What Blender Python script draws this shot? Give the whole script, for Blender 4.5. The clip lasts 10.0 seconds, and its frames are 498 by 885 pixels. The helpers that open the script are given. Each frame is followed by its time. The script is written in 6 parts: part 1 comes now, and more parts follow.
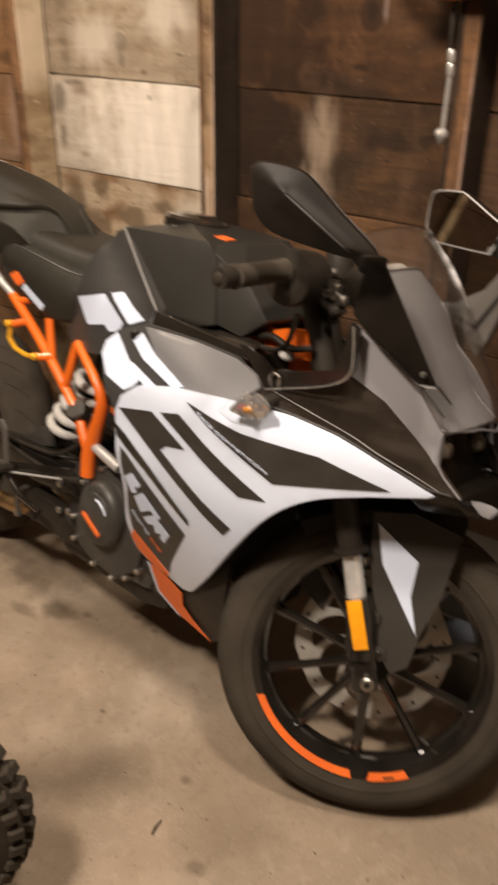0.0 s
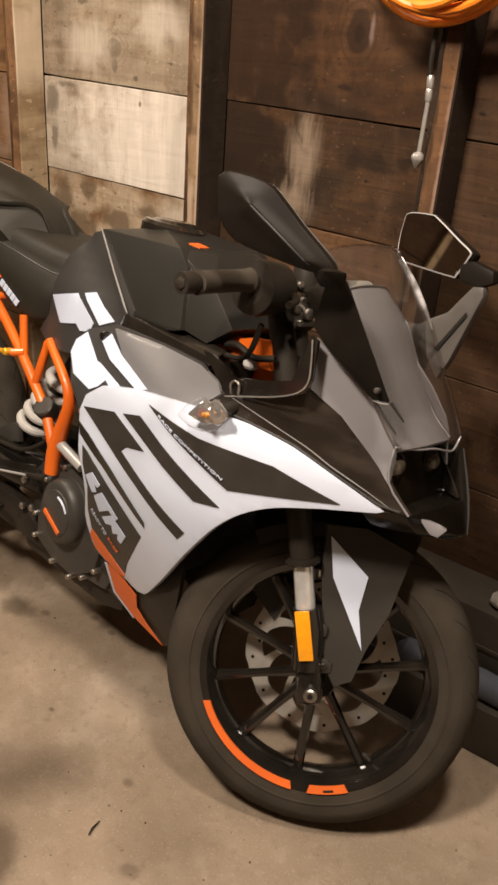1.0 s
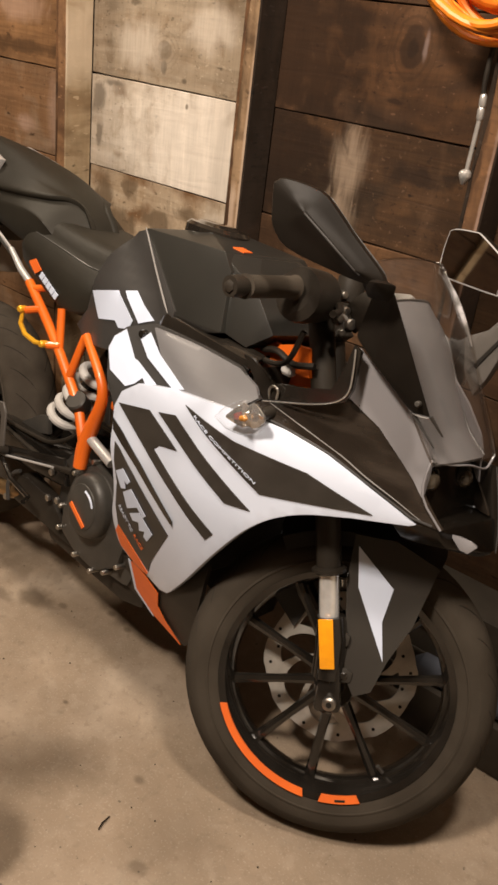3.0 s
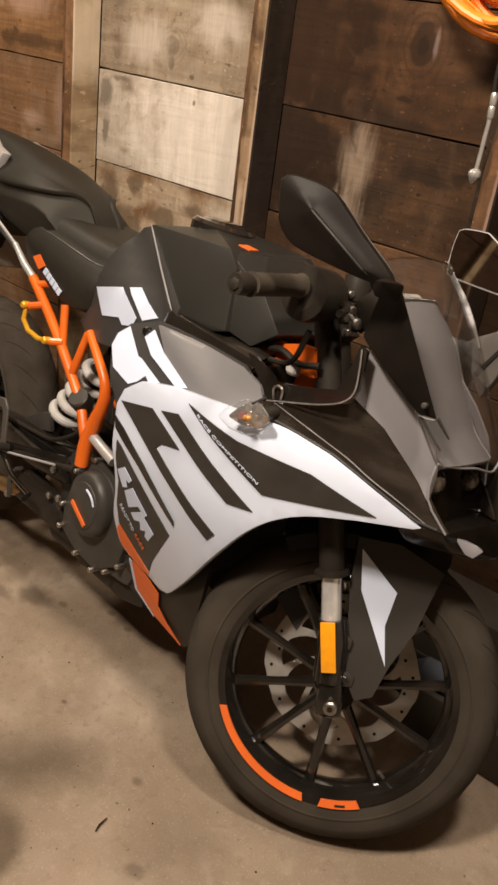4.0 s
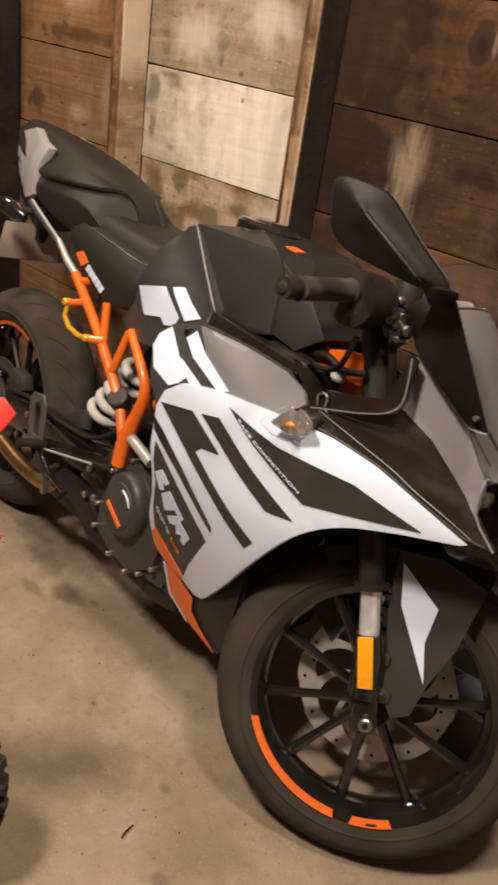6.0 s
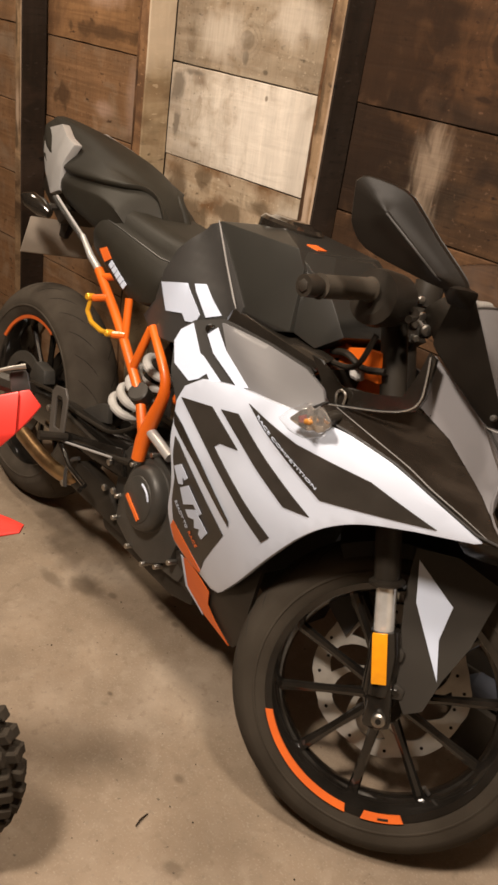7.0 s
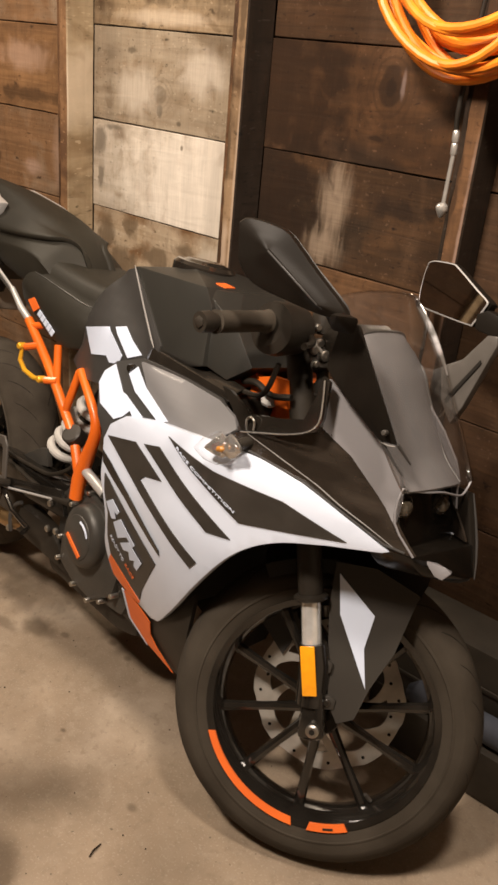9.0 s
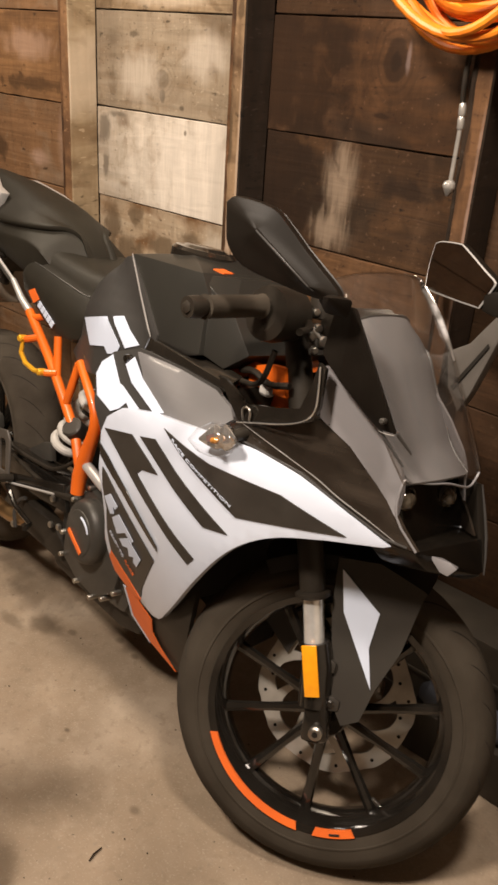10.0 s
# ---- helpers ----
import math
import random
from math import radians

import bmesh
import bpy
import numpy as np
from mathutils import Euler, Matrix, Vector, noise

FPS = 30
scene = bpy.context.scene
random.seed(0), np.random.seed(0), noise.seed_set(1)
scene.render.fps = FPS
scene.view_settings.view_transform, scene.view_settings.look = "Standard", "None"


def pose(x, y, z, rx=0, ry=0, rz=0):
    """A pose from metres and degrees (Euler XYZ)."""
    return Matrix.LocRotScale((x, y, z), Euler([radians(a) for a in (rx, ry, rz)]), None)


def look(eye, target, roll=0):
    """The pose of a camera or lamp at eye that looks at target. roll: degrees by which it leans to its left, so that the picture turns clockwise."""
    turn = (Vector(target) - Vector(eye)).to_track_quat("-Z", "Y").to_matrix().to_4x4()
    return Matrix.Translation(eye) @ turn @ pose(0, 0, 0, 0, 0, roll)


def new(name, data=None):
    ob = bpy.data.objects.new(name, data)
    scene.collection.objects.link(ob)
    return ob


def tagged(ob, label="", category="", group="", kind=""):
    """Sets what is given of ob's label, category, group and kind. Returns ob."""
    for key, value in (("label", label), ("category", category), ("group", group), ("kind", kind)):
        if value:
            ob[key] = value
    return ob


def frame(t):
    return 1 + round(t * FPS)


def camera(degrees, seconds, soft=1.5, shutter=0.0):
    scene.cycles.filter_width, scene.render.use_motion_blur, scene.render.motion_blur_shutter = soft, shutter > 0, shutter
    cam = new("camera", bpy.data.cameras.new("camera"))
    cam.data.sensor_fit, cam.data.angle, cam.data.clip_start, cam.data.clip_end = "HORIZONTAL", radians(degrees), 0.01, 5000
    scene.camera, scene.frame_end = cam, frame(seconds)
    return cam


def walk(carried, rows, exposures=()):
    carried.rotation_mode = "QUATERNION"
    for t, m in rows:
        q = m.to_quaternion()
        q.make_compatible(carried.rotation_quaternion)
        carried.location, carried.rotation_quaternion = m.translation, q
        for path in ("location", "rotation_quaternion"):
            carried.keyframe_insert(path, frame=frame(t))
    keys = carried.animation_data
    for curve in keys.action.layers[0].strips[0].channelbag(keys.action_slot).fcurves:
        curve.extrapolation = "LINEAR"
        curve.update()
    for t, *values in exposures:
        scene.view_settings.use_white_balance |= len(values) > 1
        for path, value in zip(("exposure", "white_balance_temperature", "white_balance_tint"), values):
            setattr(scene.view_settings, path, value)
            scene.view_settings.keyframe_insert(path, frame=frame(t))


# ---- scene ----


cam = camera(33.9, 10.0, soft=2.8, shutter=0.5)
walk(cam, [
    (0.0, pose(1.838, -1.147, 1.378, 61.33, -0.64, 36.91)),
    (0.1, pose(1.845, -1.148, 1.371, 62.40, -0.72, 38.90)),
    (0.2, pose(1.845, -1.155, 1.379, 62.58, -1.15, 40.01)),
    (0.3, pose(1.852, -1.145, 1.380, 62.57, -1.65, 40.40)),
    (0.4, pose(1.867, -1.142, 1.386, 62.52, -1.75, 40.14)),
    (0.5, pose(1.886, -1.131, 1.387, 62.45, -1.76, 40.00)),
    (0.7, pose(1.895, -1.127, 1.378, 62.64, -2.47, 38.62)),
    (1.0, pose(1.892, -1.126, 1.376, 62.24, -4.03, 38.00)),
    (1.5, pose(1.873, -1.149, 1.373, 62.28, -4.73, 38.13)),
    (2.0, pose(1.872, -1.161, 1.369, 62.49, -5.74, 38.59)),
    (2.5, pose(1.872, -1.161, 1.368, 62.62, -6.35, 39.14)),
    (3.0, pose(1.863, -1.159, 1.373, 62.47, -6.72, 40.13)),
    (4.5, pose(1.843, -1.133, 1.359, 62.29, -7.47, 40.78)),
    (5.0, pose(1.829, -1.120, 1.354, 62.10, -7.77, 41.21)),
    (5.5, pose(1.831, -1.123, 1.357, 62.01, -8.16, 41.81)),
    (6.0, pose(1.819, -1.130, 1.361, 61.85, -7.80, 43.55)),
    (6.2, pose(1.813, -1.136, 1.362, 61.77, -7.89, 44.56)),
    (7.3, pose(1.853, -1.141, 1.373, 61.43, -7.90, 45.18)),
    (7.5, pose(1.888, -1.131, 1.379, 61.95, -7.00, 44.46)),
    (7.7, pose(1.912, -1.127, 1.382, 62.60, -5.95, 43.95)),
    (8.0, pose(1.930, -1.130, 1.387, 63.69, -5.52, 42.82)),
    (8.5, pose(1.951, -1.123, 1.396, 64.44, -4.95, 42.11)),
    (9.0, pose(1.950, -1.123, 1.398, 64.38, -5.06, 41.86)),
    (9.5, pose(1.955, -1.104, 1.388, 64.24, -5.07, 41.90)),
    (10.0, pose(1.961, -1.047, 1.372, 63.89, -3.60, 43.56)),
], exposures=[(0.0, 0.12), (2.5, 0.10), (4.5, 0.02), (5.5, 0.02), (6.2, 0.07), (7.5, 0.12), (8.5, 0.16), (10.0, 0.14)])

# ---- light: warm ceiling lamps inside a closed garage ----
world = bpy.data.worlds.new("world")
scene.world = world
world.use_nodes = True
world.node_tree.nodes["Background"].inputs[0].default_value = (0.10, 0.07, 0.045, 1)
world.node_tree.nodes["Background"].inputs[1].default_value = 0.3


def lamp(name, m, power, size, color):
    data = bpy.data.lights.new(name, "AREA")
    data.energy, data.size, data.color = power, size, color
    ob = new(name, data)
    ob.matrix_world = m
    return ob


lamp("ceiling_light", look((-0.75, -0.25, 2.55), (0.4, 0.2, 0.8)), 24, 0.40, (1.0, 0.84, 0.65))
lamp("ceiling_light", look((1.10, -1.42, 2.55), (0.95, -0.1, 0.5)), 68, 0.26, (1.0, 0.855, 0.72))
lamp("ceiling_light", look((1.80, -0.45, 2.55), (1.4, -0.3, 0.2)), 30, 0.22, (1.0, 0.855, 0.72))


# ---- materials ----
def material(name, color, rough=0.5, metal=0.0, second=None, scale=8.0, detail=4.0, bump=0.0, bump_scale=60.0,
             stretch=(1, 1, 1), contrast=(0.35, 0.65), coat=0.0, rough_var=0.0, coords="Object", spec=0.5, random_tint=0.0):
    """A surface with two-scale variation: broad patches between two colours, and fine relief."""
    mat = bpy.data.materials.new(name)
    mat.use_nodes = True
    nt = mat.node_tree
    bsdf = nt.nodes["Principled BSDF"]
    bsdf.inputs["Base Color"].default_value = (*color, 1)
    bsdf.inputs["Roughness"].default_value = rough
    bsdf.inputs["Metallic"].default_value = metal
    bsdf.inputs["Coat Weight"].default_value = coat
    bsdf.inputs["Coat Roughness"].default_value = 0.08
    bsdf.inputs["Specular IOR Level"].default_value = spec
    tc = nt.nodes.new("ShaderNodeTexCoord")
    mp = nt.nodes.new("ShaderNodeMapping")
    mp.inputs["Scale"].default_value = stretch
    nt.links.new(tc.outputs[coords], mp.inputs["Vector"])
    if second is not None:
        n = nt.nodes.new("ShaderNodeTexNoise")
        n.inputs["Scale"].default_value, n.inputs["Detail"].default_value = scale, detail
        nt.links.new(mp.outputs[0], n.inputs["Vector"])
        ramp = nt.nodes.new("ShaderNodeValToRGB")
        ramp.color_ramp.elements[0].position, ramp.color_ramp.elements[1].position = contrast
        ramp.color_ramp.elements[0].color, ramp.color_ramp.elements[1].color = (*color, 1), (*second, 1)
        nt.links.new(n.outputs["Fac"], ramp.inputs[0])
        out = ramp.outputs[0]
        if random_tint:
            info = nt.nodes.new("ShaderNodeObjectInfo")
            hsv = nt.nodes.new("ShaderNodeHueSaturation")
            mr = nt.nodes.new("ShaderNodeMapRange")
            mr.inputs["To Min"].default_value, mr.inputs["To Max"].default_value = 1 - random_tint, 1 + random_tint
            nt.links.new(info.outputs["Random"], mr.inputs["Value"])
            nt.links.new(mr.outputs[0], hsv.inputs["Value"])
            nt.links.new(out, hsv.inputs["Color"])
            out = hsv.outputs[0]
        nt.links.new(out, bsdf.inputs["Base Color"])
        if rough_var:
            mr = nt.nodes.new("ShaderNodeMapRange")
            mr.inputs["To Min"].default_value, mr.inputs["To Max"].default_value = rough - rough_var, rough + rough_var
            nt.links.new(n.outputs["Fac"], mr.inputs["Value"])
            nt.links.new(mr.outputs[0], bsdf.inputs["Roughness"])
    if bump:
        n2 = nt.nodes.new("ShaderNodeTexNoise")
        n2.inputs["Scale"].default_value, n2.inputs["Detail"].default_value = bump_scale, 6
        nt.links.new(mp.outputs[0], n2.inputs["Vector"])
        b = nt.nodes.new("ShaderNodeBump")
        b.inputs["Strength"].default_value, b.inputs["Distance"].default_value = bump, 0.002
        nt.links.new(n2.outputs["Fac"], b.inputs["Height"])
        nt.links.new(b.outputs[0], bsdf.inputs["Normal"])
    return mat


def wood(name, light, dark, stain, stain_at=(0.52, 0.68), marks=(), grain=(1.6, 14, 26)):
    """Rough-sawn board: grain along the board, blotchy stains, saw marks across. marks: (kind, x, z, rx, rz), single
    knots, dark smears, pale worn patches and painted light and shade at their place on the board."""
    mat = bpy.data.materials.new(name)
    mat.use_nodes = True
    nt = mat.node_tree
    N, K = nt.nodes.new, nt.links.new
    bsdf = nt.nodes["Principled BSDF"]
    bsdf.inputs["Specular IOR Level"].default_value = 0.25
    tc, info = N("ShaderNodeTexCoord"), N("ShaderNodeObjectInfo")
    off, rnd = N("ShaderNodeVectorMath"), N("ShaderNodeCombineXYZ")
    off.operation = "MULTIPLY_ADD"
    for i in range(3):
        K(info.outputs["Random"], rnd.inputs[i])
    off.inputs[1].default_value = (37, 11, 53)
    K(rnd.outputs[0], off.inputs[0])
    K(tc.outputs["Object"], off.inputs[2])

    def tex(scale3, s, d, w):
        m, n = N("ShaderNodeMapping"), N("ShaderNodeTexNoise")
        m.inputs["Scale"].default_value = scale3
        K(off.outputs[0], m.inputs["Vector"])
        n.inputs["Scale"].default_value, n.inputs["Detail"].default_value, n.inputs["Distortion"].default_value = s, d, w
        K(m.outputs[0], n.inputs["Vector"])
        return n.outputs["Fac"]

    def ramp(fac, a, b, ca=(0, 0, 0), cb=(1, 1, 1)):
        r = N("ShaderNodeValToRGB")
        r.color_ramp.elements[0].position, r.color_ramp.elements[1].position = a, b
        r.color_ramp.elements[0].color, r.color_ramp.elements[1].color = (*ca, 1), (*cb, 1)
        K(fac, r.inputs[0])
        return r.outputs[0]

    def blend(fac, a, b):
        m = N("ShaderNodeMix")
        m.data_type = "RGBA"
        K(fac, m.inputs["Factor"])
        K(a, m.inputs["A"])
        if isinstance(b, tuple):
            m.inputs["B"].default_value = (*b, 1)
        else:
            K(b, m.inputs["B"])
        return m.outputs["Result"]

    grain_f, patch_f, saw_f, fleck_f = tex(grain, 1.6, 8, 1.4), tex((4, 4, 7), 1.0, 9, 0.8), tex((24, 3, 3), 1.0, 5, 0.5), tex((30, 20, 60), 1.0, 3, 0)
    streak_f, blot_f, fine_f = tex((70, 20, 9), 1.0, 6, 0.3), tex((21, 10, 17), 1.0, 13, 0.6), tex((190, 20, 14), 1.0, 3, 0.2)
    col = ramp(grain_f, 0.25, 0.72, dark, light)
    col = blend(ramp(patch_f, *stain_at), col, stain)
    col = blend(ramp(blot_f, 0.56, 0.66, (0, 0, 0), (0.40, 0.40, 0.40)), col, stain)
    grime_f, line_f, wash_f = tex((3.2, 4, 8.5), 1.0, 12, 1.1), tex((2.2, 6, 75), 1.0, 4, 0.35), tex((9, 6, 4.5), 1.0, 10, 0.5)
    col = blend(ramp(grime_f, 0.50, 0.72, (0, 0, 0), (0.62, 0.62, 0.62)), col, tuple(0.62 * c for c in stain))
    col = blend(ramp(wash_f, 0.52, 0.70, (0, 0, 0), (0.42, 0.42, 0.42)), col, tuple(min(0.7, 1.22 * c + 0.012) for c in light))
    col = blend(ramp(line_f, 0.54, 0.66, (0, 0, 0), (0.34, 0.34, 0.34)), col, tuple(0.7 * c for c in dark))
    speck_f = tex((85, 30, 110), 1.0, 3, 0.2)
    col = blend(ramp(speck_f, 0.64, 0.70, (0, 0, 0), (0.55, 0.55, 0.55)), col, tuple(0.45 * c for c in dark))
    col = blend(ramp(speck_f, 0.30, 0.35, (0.5, 0.5, 0.5), (0, 0, 0)), col, tuple(min(0.75, 1.3 * c + 0.02) for c in light))
    col = blend(ramp(fleck_f, 0.66, 0.74), col, tuple(0.35 * c for c in dark))
    for kind, x, z, rx, rz in marks:
        sub, div, ln = N("ShaderNodeVectorMath"), N("ShaderNodeVectorMath"), N("ShaderNodeVectorMath")
        sub.operation, div.operation, ln.operation = "SUBTRACT", "DIVIDE", "LENGTH"
        K(tc.outputs["Object"], sub.inputs[0])
        sub.inputs[1].default_value = (x, 0, z)
        K(sub.outputs[0], div.inputs[0])
        div.inputs[1].default_value = (rx, 10, rz)
        K(div.outputs[0], ln.inputs[0])
        wob = N("ShaderNodeMath")
        wob.operation = "MULTIPLY_ADD"
        K({"knot": grain_f, "dark": blot_f, "pale": blot_f, "scrape": streak_f}[kind], wob.inputs[0])
        wob.inputs[1].default_value = {"knot": 0.5, "dark": 1.8, "pale": 1.3, "scrape": 1.5}[kind]
        K(ln.outputs["Value"], wob.inputs[2])
        if kind == "knot":
            ring = N("ShaderNodeMath")
            ring.operation = "SINE"
            mul = N("ShaderNodeMath")
            mul.operation = "MULTIPLY"
            mul.inputs[1].default_value = 11.0
            K(wob.outputs[0], mul.inputs[0])
            K(mul.outputs[0], ring.inputs[0])
            halo = N("ShaderNodeMath")
            halo.operation = "MULTIPLY"
            K(ring.outputs[0], halo.inputs[0])
            fall = N("ShaderNodeMapRange")
            for key, value in (("From Min", 1.0), ("From Max", 3.6), ("To Min", 0.55), ("To Max", 0.0)):
                fall.inputs[key].default_value = value
            K(wob.outputs[0], fall.inputs["Value"])
            K(fall.outputs[0], halo.inputs[1])
            col = blend(halo.outputs[0], col, tuple(0.6 * c for c in dark))
        edge = N("ShaderNodeMapRange")
        edge.interpolation_type = "SMOOTHSTEP"
        lo, hi = {"knot": (1.15, 1.45), "dark": (1.25, 1.75), "pale": (0.95, 1.85), "scrape": (0.95, 1.95)}[kind]
        for key, value in (("From Min", lo), ("From Max", hi), ("To Min", 0.85), ("To Max", 0.0)):
            edge.inputs[key].default_value = value
        K(wob.outputs[0], edge.inputs["Value"])
        target = {"knot": tuple(0.62 * c for c in dark), "dark": tuple(0.45 * c for c in dark), "scrape": tuple(0.9 * c + 0.16 * k for c, k in zip(light, (1.0, 0.86, 0.68))), "pale": tuple(min(0.72, 1.18 * c + k) for c, k in zip(light, (0.06, 0.07, 0.085)))}[kind]
        col = blend(edge.outputs[0], col, target)
    saw = N("ShaderNodeMapRange")
    for key, value in (("From Min", 0.3), ("From Max", 0.7), ("To Min", 0.90), ("To Max", 1.09)):
        saw.inputs[key].default_value = value
    K(saw_f, saw.inputs["Value"])
    fine = N("ShaderNodeMapRange")
    for key, value in (("From Min", 0.3), ("From Max", 0.7), ("To Min", 0.93), ("To Max", 1.06)):
        fine.inputs[key].default_value = value
    K(fine_f, fine.inputs["Value"])
    both = N("ShaderNodeMath")
    both.operation = "MULTIPLY"
    K(saw.outputs[0], both.inputs[0])
    K(fine.outputs[0], both.inputs[1])
    hsv = N("ShaderNodeHueSaturation")
    K(both.outputs[0], hsv.inputs["Value"])
    K(col, hsv.inputs["Color"])
    K(hsv.outputs[0], bsdf.inputs["Base Color"])
    bsdf.inputs["Roughness"].default_value = 0.8
    b = N("ShaderNodeBump")
    b.inputs["Strength"].default_value, b.inputs["Distance"].default_value = 0.5, 0.003
    K(grain_f, b.inputs["Height"])
    K(b.outputs[0], bsdf.inputs["Normal"])
    return mat


def concrete(name, spots=()):
    """Worn slab: cloudy tone, dark drips and oil spots, pale scuffs, fine grit. spots: (x, y, rx, ry, depth), single oil stains."""
    mat = bpy.data.materials.new(name)
    mat.use_nodes = True
    nt = mat.node_tree
    N, K = nt.nodes.new, nt.links.new
    bsdf = nt.nodes["Principled BSDF"]
    tc = N("ShaderNodeTexCoord")

    def tex(s, d, w=0.0):
        n = N("ShaderNodeTexNoise")
        n.inputs["Scale"].default_value, n.inputs["Detail"].default_value, n.inputs["Distortion"].default_value = s, d, w
        K(tc.outputs["Object"], n.inputs["Vector"])
        return n.outputs["Fac"]

    def layer(col, fac, a, b, target, top=1.0):
        mr = N("ShaderNodeMapRange")
        mr.interpolation_type = "SMOOTHSTEP"
        for key, value in (("From Min", a), ("From Max", b), ("To Min", 0.0), ("To Max", top)):
            mr.inputs[key].default_value = value
        K(fac, mr.inputs["Value"])
        m = N("ShaderNodeMix")
        m.data_type = "RGBA"
        K(mr.outputs[0], m.inputs["Factor"])
        if isinstance(col, tuple):
            m.inputs["A"].default_value = (*col, 1)
        else:
            K(col, m.inputs["A"])
        m.inputs["B"].default_value = (*target, 1)
        return m.outputs["Result"]

    col = layer((0.308, 0.236, 0.168), tex(1.7, 9, 0.6), 0.38, 0.66, (0.238, 0.181, 0.127))
    col = layer(col, tex(5.5, 5, 1.0), 0.48, 0.72, (0.220, 0.170, 0.121), 0.60)
    col = layer(col, tex(3.1, 7, 0.3), 0.52, 0.74, (0.38, 0.310, 0.240), 0.6)
    col = layer(col, tex(9.0, 10, 0.7), 0.47, 0.66, (0.230, 0.178, 0.127), 0.52)
    col = layer(col, tex(26.0, 8, 0.3), 0.46, 0.76, (0.375, 0.305, 0.232), 0.38)
    col = layer(col, tex(2.4, 13, 0.2), 0.48, 0.64, (0.205, 0.152, 0.103), 0.42)
    col = layer(col, tex(45.0, 6, 0.2), 0.54, 0.70, (0.185, 0.138, 0.094), 0.40)
    col = layer(col, tex(210.0, 3), 0.55, 0.72, (0.40, 0.335, 0.262), 0.35)
    col = layer(col, tex(14.0, 4, 0.4), 0.66, 0.74, (0.15, 0.115, 0.08), 0.5)
    col = layer(col, tex(95.0, 3), 0.60, 0.75, (0.19, 0.155, 0.12), 0.45)
    col = layer(col, tex(60.0, 2), 0.72, 0.76, (0.09, 0.07, 0.05), 0.8)
    wob = tex(22.0, 5, 0.4)
    for x, y, rx, ry, depth in spots:
        sub, div, ln, add = N("ShaderNodeVectorMath"), N("ShaderNodeVectorMath"), N("ShaderNodeVectorMath"), N("ShaderNodeMath")
        sub.operation, div.operation, ln.operation, add.operation = "SUBTRACT", "DIVIDE", "LENGTH", "MULTIPLY_ADD"
        K(tc.outputs["Object"], sub.inputs[0])
        sub.inputs[1].default_value = (x, y, 0)
        K(sub.outputs[0], div.inputs[0])
        div.inputs[1].default_value = (rx, ry, 10)
        K(div.outputs[0], ln.inputs[0])
        K(wob, add.inputs[0])
        add.inputs[1].default_value = 1.1
        K(ln.outputs["Value"], add.inputs[2])
        inv = N("ShaderNodeMath")
        inv.operation = "SUBTRACT"
        inv.inputs[0].default_value = 2.0
        K(add.outputs[0], inv.inputs[1])
        col = layer(col, inv.outputs[0], 0.10, 1.05, (0.085, 0.060, 0.038), depth)
    K(col, bsdf.inputs["Base Color"])
    bsdf.inputs["Roughness"].default_value = 0.72
    bsdf.inputs["Specular IOR Level"].default_value = 0.35
    b = N("ShaderNodeBump")
    b.inputs["Strength"].default_value, b.inputs["Distance"].default_value = 0.35, 0.002
    K(tex(70.0, 6), b.inputs["Height"])
    K(b.outputs[0], bsdf.inputs["Normal"])
    return mat


def glass(name, color, rough=0.02, tint=0.9, ior=1.5, haze=0.0):
    """Thin clear plastic: mostly see-through, with a gloss that grows at a slant. An optional pale diffuse film paints
    reflected haze.
    """
    mat = bpy.data.materials.new(name)
    mat.use_nodes = True
    nt = mat.node_tree
    nt.nodes.remove(nt.nodes["Principled BSDF"])
    tr, gl, mx, lw, pw, ml = (nt.nodes.new(k) for k in ("ShaderNodeBsdfTransparent", "ShaderNodeBsdfGlossy", "ShaderNodeMixShader", "ShaderNodeLayerWeight", "ShaderNodeMath", "ShaderNodeMath"))
    tr.inputs[0].default_value = (*color, 1)
    gl.inputs["Roughness"].default_value = rough
    gl.inputs["Color"].default_value = (tint, tint, tint, 1)
    f0 = ((ior - 1) / (ior + 1)) ** 2
    pw.operation, pw.inputs[1].default_value = "POWER", 5.0
    ml.operation, ml.inputs[1].default_value, ml.inputs[2].default_value = "MULTIPLY_ADD", 1 - f0, f0
    nt.links.new(lw.outputs["Facing"], pw.inputs[0])
    nt.links.new(pw.outputs[0], ml.inputs[0])
    nt.links.new(ml.outputs[0], mx.inputs[0])
    nt.links.new(tr.outputs[0], mx.inputs[1])
    nt.links.new(gl.outputs[0], mx.inputs[2])
    last = mx.outputs[0]
    if haze:
        df, film, haze_noise, mr = (nt.nodes.new(k) for k in ("ShaderNodeBsdfDiffuse", "ShaderNodeMixShader", "ShaderNodeTexNoise", "ShaderNodeMapRange"))
        df.inputs[0].default_value = (0.80, 0.72, 0.66, 1)
        haze_noise.inputs["Scale"].default_value, haze_noise.inputs["Detail"].default_value = 9.0, 6.0
        for key, value in (("From Min", 0.3), ("From Max", 0.7), ("To Min", 0.5 * haze), ("To Max", 1.5 * haze)):
            mr.inputs[key].default_value = value
        nt.links.new(haze_noise.outputs["Fac"], mr.inputs["Value"])
        nt.links.new(mr.outputs[0], film.inputs[0])
        nt.links.new(last, film.inputs[1])
        nt.links.new(df.outputs[0], film.inputs[2])
        last = film.outputs[0]
    nt.links.new(last, nt.nodes["Material Output"].inputs["Surface"])
    return mat


